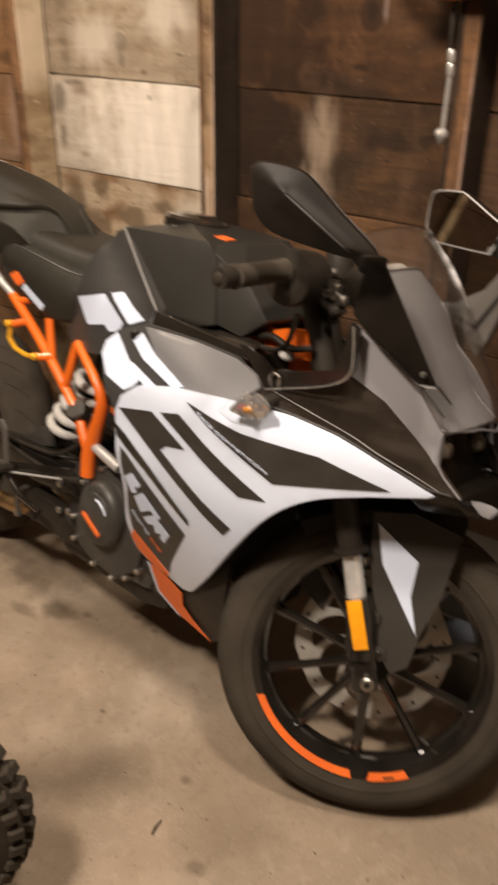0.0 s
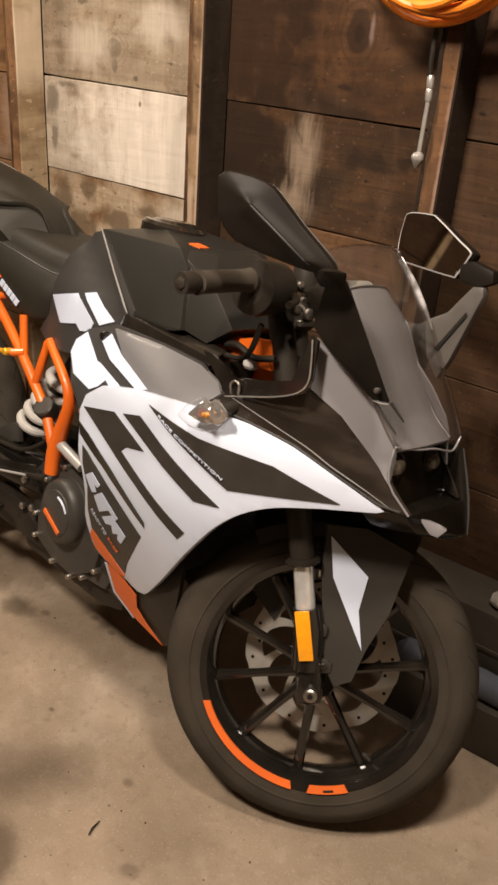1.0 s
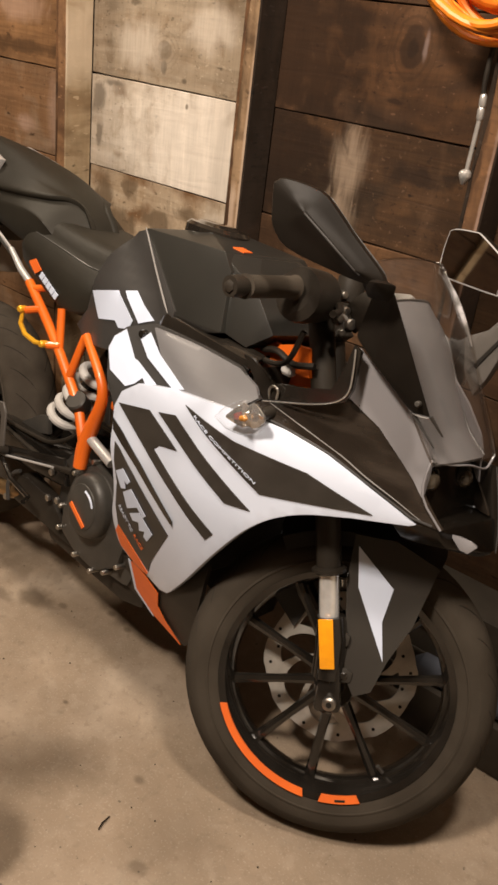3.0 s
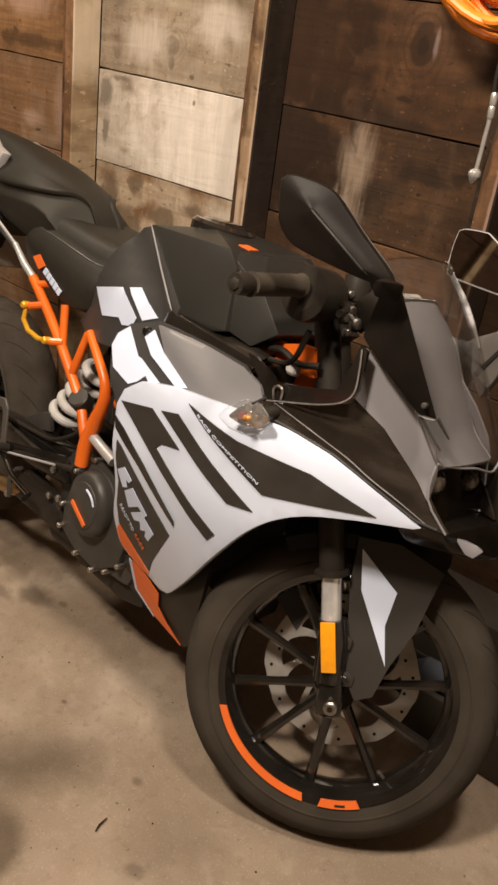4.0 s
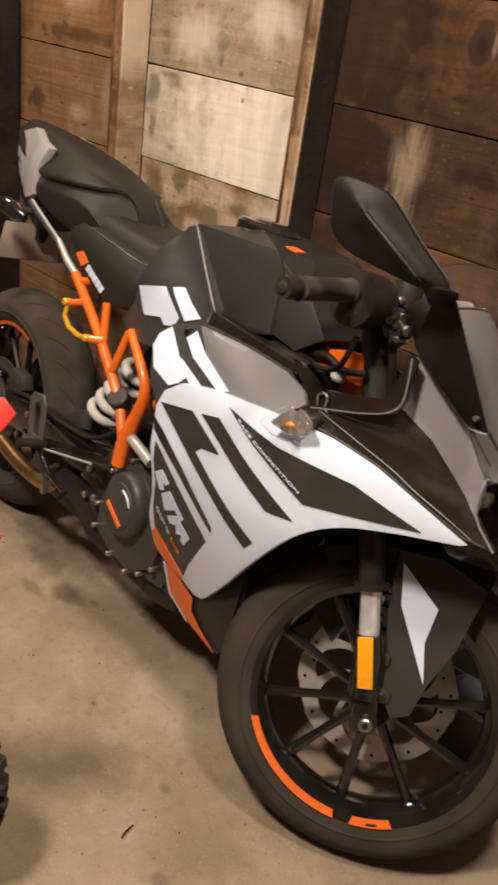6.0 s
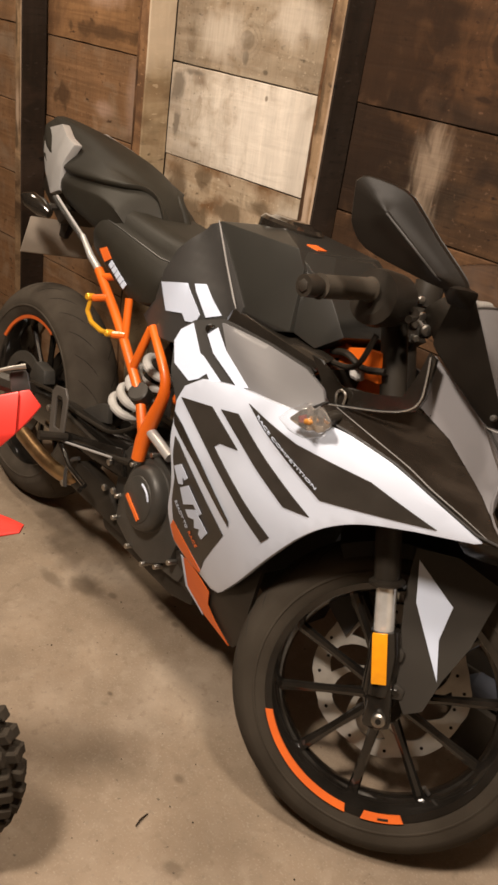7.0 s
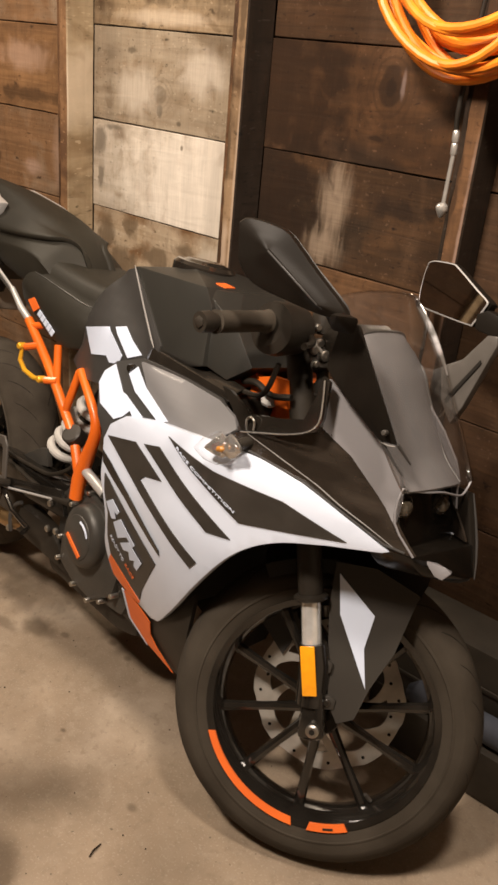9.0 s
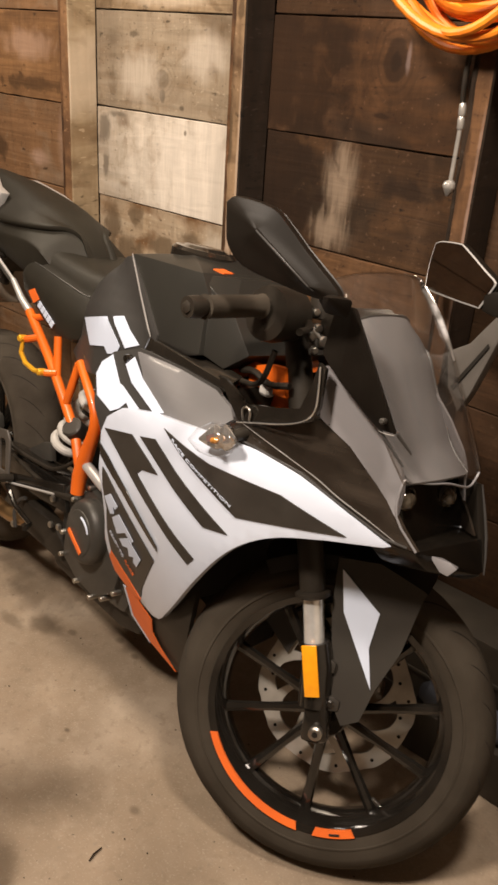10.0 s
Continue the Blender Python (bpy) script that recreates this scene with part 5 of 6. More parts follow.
seat = part("rider_seat", skin([rider_row(*r) for r in (
    (0.258, 0.876, 0.080, 0.858, 0.100, 0.835, 0.812), (0.272, 0.900, 0.100, 0.870, 0.122, 0.843, 0.806), (0.300, 0.912, 0.112, 0.876, 0.134, 0.842, 0.796), (0.36, 0.914, 0.116, 0.873, 0.139, 0.834, 0.778),
    (0.45, 0.908, 0.117, 0.864, 0.141, 0.820, 0.748), (0.53, 0.902, 0.110, 0.854, 0.135, 0.812, 0.744), (0.575, 0.902, 0.096, 0.854, 0.118, 0.815, 0.765), (0.62, 0.910, 0.070, 0.875, 0.090, 0.835, 0.800))]), SEATMAT, moto, "black vinyl rider seat", smooth=50)
pillion = part("pillion_seat", skin([pillion_row(*r) for r in (
    (-0.205, 1.026, 0.018, 1.016, 0.034, 0.992, 0.034, 0.984, 0.965), (-0.185, 1.034, 0.026, 1.018, 0.046, 0.985, 0.046, 0.974, 0.945), (-0.10, 1.036, 0.052, 1.004, 0.080, 0.957, 0.080, 0.945, 0.915), (0.03, 1.030, 0.070, 0.988, 0.104, 0.933, 0.106, 0.918, 0.872),
    (0.11, 1.020, 0.074, 0.988, 0.114, 0.930, 0.117, 0.913, 0.852), (0.19, 1.008, 0.076, 0.983, 0.115, 0.936, 0.121, 0.916, 0.842), (0.25, 0.996, 0.070, 0.976, 0.106, 0.942, 0.121, 0.918, 0.833), (0.30, 0.981, 0.058, 0.968, 0.086, 0.948, 0.120, 0.914, 0.828),
    (0.335, 0.966, 0.038, 0.960, 0.058, 0.954, 0.117, 0.905, 0.824), (0.365, 0.948, 0.026, 0.946, 0.040, 0.943, 0.111, 0.890, 0.820), (0.395, 0.926, 0.024, 0.924, 0.040, 0.920, 0.102, 0.868, 0.815), (0.425, 0.892, 0.022, 0.890, 0.038, 0.886, 0.088, 0.845, 0.810), (0.47, 0.838, 0.018, 0.836, 0.030, 0.834, 0.070, 0.822, 0.800))]), SEATMAT, moto, "black padded pillion seat with a raised bolster", smooth=50)
part("seam", tube([(0.275, -0.108, 0.8715), (0.30, -0.1165, 0.8745), (0.36, -0.1205, 0.872), (0.45, -0.1215, 0.864), (0.53, -0.1145, 0.854), (0.57, -0.102, 0.853)], 0.0012, 6, curve=5), DARKGREY, seat, "stitched seam")
for s in (-1, 1):
    part("tail_panel", sheet([(-0.185, 0.995), (-0.060, 1.024), (0.078, 0.995), (0.060, 0.94), (0.066, 0.880), (0.025, 0.862), (-0.075, 0.905)], (lambda x, z: s * (0.112 - max(0, 0.03 - x) * 0.28 - max(0, z - 0.95) * 0.30)), 0.022, 0.003, edge=0.002), SILVER, moto, "silver grey tail panel")
    part("tail_trim", tube([(0.05, s * 0.112, 0.858), (0.19, s * 0.124, 0.822), (0.25, s * 0.128, 0.803)], [0.007, 0.0075, 0.006], 10), DARKGREY, moto, "dark tail trim")
    part("tail_trim", tube([(0.070, s * 0.118, 0.866), (0.16, s * 0.126, 0.840), (0.242, s * 0.131, 0.815)], 0.0038, 8), SILVER, moto, "thin bright trim line")
part("seat_badge", sheet([(0.341, 0.812), (0.366, 0.824), (0.395, 0.806), (0.372, 0.791)], lambda x, z: -0.1415, 0.002, 0.001), ORANGE_VINYL, seat, "small orange badge block")
for k in range(5):
    p = Vector((0.390, 0.790)).lerp(Vector((0.466, 0.757)), k / 5)
    part("bar", sheet([(p.x, p.y), (p.x + 0.013, p.y - 0.0055), (p.x + 0.022, p.y + 0.0075), (p.x + 0.008, p.y + 0.013)], lambda x, z: -0.1415, 0.002, 0.001), DECAL_WHITE, seat, "plain white bar")
part("tail_light", box((0.02, 0.05, 0.016), (-0.205, 0, 0.995), (0, 0, 0), 0.005), RED, moto, "red tail lamp")
part("mudguard_rear", hull([(-0.10, -0.07, 0.92), (-0.10, 0.07, 0.92), (0.10, -0.08, 0.84), (0.10, 0.08, 0.84), (-0.14, -0.05, 0.85), (-0.14, 0.05, 0.85), (-0.02, -0.05, 0.78), (-0.02, 0.05, 0.78)], 0.01), MATTE, moto, "black rear mudguard bracket")
part("plate_arm", tube([(-0.03, 0, 0.84), (-0.05, 0, 0.79), (-0.066, 0, 0.74)], [0.03, 0.022, 0.014], 10), MATTE, moto)
part("licence_plate", hull([(x + d, y, z + d) for x, z in ((-0.095, 0.676), (-0.070, 0.778)) for y in (-0.105, 0.105) for d in (0, 0.003)], 0.001), PLATE, moto, "worn metal plate")
for s in (-1, 1):
    part("rear_indicator", rounded_loft([(-0.035, 0, 0.004, -0.004, 0.004), (-0.015, 0, 0.017, -0.014, 0.014), (0.012, 0, 0.018, -0.015, 0.015), (0.035, 0, 0.010, -0.008, 0.008)], 14, 2.4), BLACKGLOSS, moto, "black rear indicator pod", pose(0.050, s * 0.160, 0.834, 0, 14, s * -25) @ Matrix.Scale(1.35, 4))
    part("indicator_stalk", tube([(0.08, s * 0.05, 0.845), (0.065, s * 0.15, 0.835)], 0.009, 8), MATTE, moto)

# orange trellis frame
for s in (-1, 1):
    def f(x, y, z):
        return (x, s * y, z)
    for pts, r in (
        ([f(0.345, 0.135, 0.765), f(0.475, 0.140, 0.682), f(0.565, 0.142, 0.610), f(0.615, 0.142, 0.565)], 0.0112),
        ([f(0.358, 0.138, 0.752), f(0.423, 0.120, 0.775)], 0.0085),
        ([f(0.485, 0.135, 0.745), f(0.510, 0.140, 0.655)], 0.0090),
        ([f(0.593, 0.140, 0.715), f(0.563, 0.142, 0.612)], 0.0095),
        ([f(0.598, 0.142, 0.722), f(0.652, 0.147, 0.680), f(0.689, 0.148, 0.642), f(0.696, 0.148, 0.602), f(0.682, 0.148, 0.548), f(0.669, 0.149, 0.495), f(0.668, 0.150, 0.445)], [0.0095, 0.0100, 0.0110, 0.0130, 0.0165, 0.0175, 0.0155]),
        ([f(0.615, 0.142, 0.565), f(0.645, 0.146, 0.525), f(0.668, 0.148, 0.492)], [0.0112, 0.012, 0.012]),
        ([f(0.69, 0.105, 0.70), f(0.90, 0.12, 0.78), f(1.06, 0.07, 0.86)], 0.014),
        ([f(0.70, 0.110, 0.60), f(0.88, 0.12, 0.66), f(1.10, 0.06, 0.74)], 0.014),
        ([f(0.90, 0.12, 0.78), f(0.88, 0.12, 0.66)], 0.011),
    ):
        part("frame_tube", tube(pts, r, 14, curve=4 if len(pts) > 2 else 0), ORANGE, moto, "orange painted steel frame tube")
    part("engine_mount", tube([f(0.680, 0.148, 0.520), f(0.770, 0.150, 0.500)], 0.0115, 12), SILVER, moto, "silver frame brace")
    part("subframe_rail", tube([f(0.345, 0.135, 0.765), f(0.300, 0.134, 0.782), f(0.242, 0.131, 0.815)], [0.0090, 0.0085, 0.0065], 12), SILVER, moto, "silver subframe rail")
    hook = part("strap_hook", tube([f(0.378, 0.162, 0.706), f(0.377, 0.163, 0.676), f(0.402, 0.163, 0.658), f(0.447, 0.163, 0.654), f(0.479, 0.162, 0.660)], [0.0045, 0.0058, 0.0058, 0.0060, 0.0050], 8), YELLOWMETAL, moto, "gold anodised strap hook")
    for x, z, xi, zi in ((0.378, 0.709, 0.415, 0.722), (0.481, 0.661, 0.512, 0.668)):
        part("hook_stub", tube([f(x + 0.006, 0.158, z), f(xi, 0.142, zi)], 0.0085, 10), ORANGE, hook, "orange weld-on stub")
        part("hook_bolt", tube([f(x, 0.152, z), f(x - 0.001, 0.156, z), f(x - 0.002, 0.170, z), f(x - 0.002, 0.173, z)], [0.007, 0.0085, 0.0085, 0.006], 12), YELLOWMETAL, hook, "gold bolt head")
part("steering_head", tube([(1.06, 0, 0.84), (1.10, 0, 0.74)], 0.035, 18), ORANGE, moto, "orange steering head")
part("frame_gusset", sheet([(1.058, 0.862), (1.108, 0.880), (1.143, 0.884), (1.159, 0.837), (1.128, 0.833), (1.122, 0.852), (1.100, 0.856), (1.092, 0.834), (1.066, 0.832)], lambda x, z: -0.092, 0.014), ORANGE, moto, "orange steering gusset")
part("connector", rounded_loft([(1.095, -0.085, 0.845, 0.825, 0.008), (1.10, -0.085, 0.85, 0.822, 0.012), (1.115, -0.085, 0.85, 0.822, 0.012), (1.12, -0.085, 0.845, 0.826, 0.008)], 12, 3), SPRING, moto, "white plug connector")
part("wiring", tube([(1.05, -0.10, 0.852), (1.09, -0.108, 0.862), (1.13, -0.106, 0.852), (1.17, -0.10, 0.862)], 0.006, 8, curve=5), MATTE, moto, "black wiring loom")

# shock absorber
axis0, axis1 = Vector((0.428, -0.048, 0.435)), Vector((0.552, -0.035, 0.632))
d = (axis1 - axis0)
e1 = d.normalized().orthogonal().normalized()
e2 = d.normalized().cross(e1)
coil = [axis0 + d * (0.05 + 0.85 * k / 130) + 0.038 * (math.cos(2 * math.pi * k / 26) * e1 + math.sin(2 * math.pi * k / 26) * e2) for k in range(131)]
shock = part("shock_absorber", tube([axis0 - d * 0.1, axis0 + d * 0.55, axis1 + d * 0.15], [0.020, 0.020, 0.026], 16), MATTE, moto, "black shock body")
part("spring", tube(coil, 0.0108, 10), SPRING, shock, "white coil spring")
part("reservoir_cap", tube([(0.610, -0.128, 0.560), (0.614, -0.152, 0.580), (0.6142, -0.1535, 0.5815)], [0.0235, 0.0235, 0.020], 24), GUARD_BLACK, shock, "round dark reservoir cap")

# engine
part("crankcase", hull([(0.55, -0.11, 0.42), (0.55, 0.11, 0.42), (0.56, -0.11, 0.27), (0.56, 0.11, 0.27), (0.66, -0.12, 0.22), (0.66, 0.12, 0.22), (0.86, -0.12, 0.24), (0.86, 0.12, 0.24), (0.90, -0.11, 0.36), (0.90, 0.11, 0.36), (0.72, -0.12, 0.48), (0.72, 0.12, 0.48)], 0.015), ENGINE, moto, "cast grey crankcase")
part("cylinder", box((0.16, 0.20, 0.26), (0.80, 0, 0.58), (0, 12, 0), 0.015), ENGINE, moto, "cast grey cylinder")
clutch = part("clutch_cover", lathe([(0, -0.1725), (0.046, -0.174), (0.049, -0.1725), (0.050, -0.1705), (0.058, -0.1695), (0.066, -0.163), (0.070, -0.152), (0.071, -0.14), (0.074, -0.138), (0.075, -0.10)], 56, Matrix.Translation((0.727, 0, 0.379)) @ Matrix.Diagonal((0.94, 1, 1.06, 1))), ENGINE, moto, "round dark grey clutch cover")
part("case_cover", hull([(0.614, -0.136, 0.320), (0.642, -0.138, 0.42), (0.70, -0.138, 0.468), (0.79, -0.138, 0.455), (0.850, -0.138, 0.36), (0.835, -0.138, 0.28), (0.762, -0.136, 0.230), (0.682, -0.136, 0.236), (0.620, -0.136, 0.262), (0.614, -0.10, 0.320), (0.642, -0.10, 0.42), (0.70, -0.10, 0.468), (0.79, -0.10, 0.455), (0.850, -0.10, 0.36), (0.835, -0.10, 0.28), (0.762, -0.10, 0.228), (0.682, -0.10, 0.234), (0.620, -0.10, 0.262)], 0.010), ENGINE, clutch, "cast engine side cover")
part("badge", box((0.066, 0.003, 0.009), (0.720, -0.1750, 0.357), (0, 30, 0), 0.0), ORANGE_VINYL, clutch, "orange badge bar")
part("badge", tube([(0.733, -0.174, 0.420), (0.746, -0.1745, 0.416), (0.757, -0.174, 0.407), (0.764, -0.173, 0.395)], 0.003, 6, curve=4), DECAL_WHITE, clutch, "pale badge bar")
for k, (x, z) in enumerate(((0.612, 0.320), (0.640, 0.415), (0.70, 0.470), (0.79, 0.458), (0.850, 0.36), (0.80, 0.250), (0.690, 0.234), (0.755, 0.228), (0.618, 0.266), (0.838, 0.285))):
    part("bolt", lathe([(0, -0.143), (0.005, -0.143), (0.0062, -0.141), (0.0062, -0.11), (0, -0.11)], 10, Matrix.Translation((x, 0, z))), STEEL, clutch, "steel bolt")
part("oil_filler", tube([(0.668, -0.12, 0.455), (0.664, -0.135, 0.475)], [0.014, 0.012], 12), STEEL, clutch)

PAN = ((0.520, 0.205), (0.540, 0.185), (0.830, 0.185), (0.900, 0.205), (0.900, 0.28), (0.56, 0.26))

# rear wheel, swingarm, footrest, exhaust
rear = wheel("rear_wheel", moto, Matrix.Translation((0, 0, 0.306)), 0.308, 0.075, 0.214, 0.058, 10, "black cast rear wheel", DUSTY_RUBBER)
rim_tape(rear, 0.214, 0.058, 71, 152, 0.004)
part("sprocket", lathe([(0.03, 0.070), (0.122, 0.070), (0.125, 0.072), (0.125, 0.076), (0.122, 0.078), (0.03, 0.078)], 44, closed=True), MATTE, rear, "dark rear sprocket")
part("brake_disc", lathe([(0.085, -0.075), (0.115, -0.075), (0.115, -0.070), (0.085, -0.070)], 48, closed=True), ENGINE, rear, "steel brake disc")
for s in (-1, 1):
    part("swingarm", hull([(-0.03, s * 0.095, 0.335), (-0.03, s * 0.118, 0.335), (-0.03, s * 0.095, 0.275), (-0.03, s * 0.118, 0.275), (0.30, s * 0.09, 0.41), (0.30, s * 0.125, 0.41), (0.30, s * 0.09, 0.345), (0.30, s * 0.125, 0.345),
                              (0.58, s * 0.07, 0.43), (0.58, s * 0.11, 0.43), (0.58, s * 0.07, 0.34), (0.58, s * 0.11, 0.34)], 0.008), ALLOY, moto, "black cast swingarm")
    part("rear_axle_nut", tube([(0, s * 0.115, 0.306), (0, s * 0.135, 0.306)], 0.016, 6), STEEL, moto)
    hanger = part("foot_hanger", hull([(0.585, s * 0.135, 0.425), (0.62, s * 0.14, 0.37), (0.585, s * 0.125, 0.425), (0.62, s * 0.125, 0.37), (0.38, s * 0.165, 0.372), (0.40, s * 0.165, 0.352), (0.38, s * 0.155, 0.372), (0.40, s * 0.155, 0.352)], 0.004), ALLOY, moto, "black footrest hanger")
    part("heel_guard", slotted_plate([(0.338, 0.352), (0.318, 0.452), (0.330, 0.470), (0.374, 0.480), (0.392, 0.460), (0.404, 0.356)], [(0.356, 0.374), (0.342, 0.442), (0.347, 0.451), (0.366, 0.456), (0.373, 0.446), (0.384, 0.376)], s * 0.170, s * 0.006), STALKGREY, hanger, "grey slotted heel guard")
    part("footrest", tube([(0.405, s * 0.165, 0.368), (0.395, s * 0.235, 0.372)], [0.010, 0.011], 10), MATTE, hanger, "black footrest")
    part("brace", tube([(0.391, s * 0.168, 0.351), (0.585, s * 0.158, 0.406)], 0.0030, 6), SILVER, hanger)
part("brake_pedal", tube([(0.40, -0.175, 0.35), (0.47, -0.185, 0.325), (0.555, -0.19, 0.32), (0.575, -0.215, 0.322)], 0.006, 8), ALLOY, moto, "black brake pedal")
part("rear_caliper", hull([(x, y, z) for x, z in ((0.045, 0.375), (0.065, 0.425), (0.120, 0.420), (0.135, 0.385), (0.095, 0.355)) for y in (-0.092, -0.055)], 0.008), ENGINE, moto, "grey rear brake caliper")
part("sump_guard", hull([(x, y, z) for y in (-0.10, 0.06) for x, z in PAN], 0.012), MATTE, moto, "black sump guard")
part("exhaust_pipe", tube([(0.50, -0.115, 0.290), (0.45, -0.130, 0.272), (0.40, -0.14, 0.256), (0.33, -0.142, 0.247), (0.26, -0.144, 0.250), (0.17, -0.146, 0.262)], [0.018, 0.018, 0.0185, 0.0185, 0.019, 0.020], 18, curve=5), EXHAUST, moto, "heat-tinted golden steel exhaust pipe")
part("exhaust_shield", hull([(0.445, -0.150, 0.325), (0.425, -0.150, 0.250), (0.56, -0.13, 0.31), (0.58, -0.12, 0.235), (0.445, -0.10, 0.325), (0.435, -0.10, 0.250), (0.56, -0.10, 0.31), (0.58, -0.10, 0.235), (0.66, -0.12, 0.225), (0.66, -0.08, 0.225)], 0.01), MATTE, moto, "black exhaust shield")
part("shield_edge", tube([(0.455, -0.153, 0.335), (0.432, -0.156, 0.318), (0.420, -0.158, 0.285), (0.428, -0.156, 0.245)], 0.005, 8, curve=4), DARKGREY, moto, "bent edge of the exhaust shield")
part("linkage_rod", tube([(0.333, -0.130, 0.394), (0.436, -0.135, 0.392), (0.550, -0.138, 0.392), (0.624, -0.130, 0.408)], [0.005, 0.006, 0.007, 0.009], 10), MATTE, moto, "dark brake linkage rod")
part("swingarm_tie", hull([(x, y, z) for x, z in ((0.335, 0.405), (0.416, 0.460), (0.445, 0.469), (0.463, 0.428), (0.414, 0.413)) for y in (-0.10, -0.085)], 0.003), ENGINE, moto, "cast shock linkage")
part("brake_hose", tube([(0.05, -0.11, 0.37), (0.25, -0.12, 0.412), (0.33, -0.122, 0.408), (0.451, -0.122, 0.420), (0.521, -0.124, 0.436), (0.592, -0.122, 0.483), (0.605, -0.115, 0.520)], 0.005, 8, curve=6), MATTE, moto, "black rubber brake hose")
for p in ((0.572, -0.147, 0.387), (0.566, -0.140, 0.317), (0.604, -0.142, 0.329), (0.415, -0.152, 0.247), (0.274, -0.145, 0.384), (0.330, -0.165, 0.395)):
    part("bolt", tube([p, (p[0], p[1] - 0.006, p[2]), (p[0], p[1] - 0.008, p[2])], [0.0085, 0.0085, 0.006], 6), STEEL, moto, "steel bolt")
part("side_stand", tube([(0.60, 0.11, 0.24), (0.62, 0.19, 0.07), (0.60, 0.205, 0.032)], [0.014, 0.012, 0.014], 10), MATTE, moto, "black side stand")
part("hook", tube([(1.150, -0.170, 0.800), (1.150, -0.176, 0.818), (1.160, -0.178, 0.826), (1.170, -0.178, 0.822), (1.168, -0.174, 0.806)], 0.0022, 6, curve=4), STEEL, moto, "bent wire hook")
part("throttle_cable", tube([(1.16, -0.14, 0.92), (1.14, -0.14, 0.86), (1.07, -0.12, 0.84), (1.0, -0.11, 0.83)], 0.005, 8, curve=6), MATTE, moto, "black control cable")

part("screw", lathe([(0, -0.006), (0.007, -0.006), (0.009, 0.0), (0.009, 0.006), (0, 0.006)], 14, Matrix.Translation((0.810, -0.172, 0.797))), BLACKGLOSS, moto, "black fairing screw")
part("fork_guard", hull([(1.110, 0.060, 0.424), (1.156, 0.060, 0.461), (1.240, 0.060, 0.380), (1.228, 0.060, 0.335), (1.110, 0.055, 0.424), (1.156, 0.055, 0.461), (1.240, 0.055, 0.380), (1.228, 0.055, 0.335)], 0.002), DARKGREY, moto, "dark grey mudguard stay", STEER)

# ---- things on the wall ----
coil_thing = thing("extension_cable", "coiled orange extension cable hung on the wall", "cable", pose(1.175, 0.31, 1.64))
for k in range(11):
    rnd = random.Random(k)
    rx, rz, ox, oz, yy = 0.175 + rnd.uniform(-0.02, 0.035), 0.20 + rnd.uniform(-0.04, 0.045), rnd.uniform(-0.02, 0.03), rnd.uniform(-0.02, 0.02), rnd.uniform(-0.035, 0.035)
    loop = [(ox + rx * math.cos(a), yy + 0.012 * math.sin(3 * a + k), oz + rz * math.sin(a)) for a in (2 * math.pi * i / 48 for i in range(49))]
    part("loop", tube(loop, 0.0082, 10, closed=True), CABLE, coil_thing, "orange cable loop")
part("hook", tube([(0, 0.04, 0.14), (0, 0, 0.14), (0, -0.05, 0.15), (0, -0.055, 0.18)], 0.006, 8), STEEL, coil_thing)
hose = thing("air_hose", "black air hose with a chrome tyre chuck hanging on the wall", "air hose", pose(1.168, 0.345, 1.15))
part("hose", tube([(0.02, 0.0, 0.55), (0.005, 0.0, 0.35), (-0.006, 0.0, 0.20), (-0.002, 0.0, 0.135)], 0.0048, 10, curve=5), MATTE, hose, "black rubber hose")
part("fitting", tube([(-0.002, 0, 0.150), (-0.002, 0, 0.146), (-0.001, 0, 0.130), (-0.001, 0, 0.127), (-0.001, 0, 0.124), (0.0, 0, 0.108), (0.0, 0, 0.105)], [0.0045, 0.0068, 0.0068, 0.0050, 0.0064, 0.0064, 0.0045], 12), CHUCK, hose, "chrome coupling")
part("chuck_tube", tube([(0.0, 0, 0.112), (-0.002, 0, 0.010)], 0.0042, 12), CHUCK, hose, "chrome chuck tube")
part("chuck_head", tube([(-0.002, 0, 0.018), (-0.002, 0, 0.014), (-0.003, 0, 0.008), (-0.003, 0, 0.004), (-0.004, 0, -0.008), (-0.004, 0, -0.010)], [0.005, 0.0105, 0.0125, 0.0115, 0.0045, 0.003], 14), CHUCK, hose, "chrome chuck head")

# ---- small red off-road bike beside the camera ----
DIRT = pose(0.88, -0.80, 0, 0, 0, 38.9)
dirt = thing("off_road_bike", "small red off-road bike with knobby tyres", "motorcycle", DIRT)
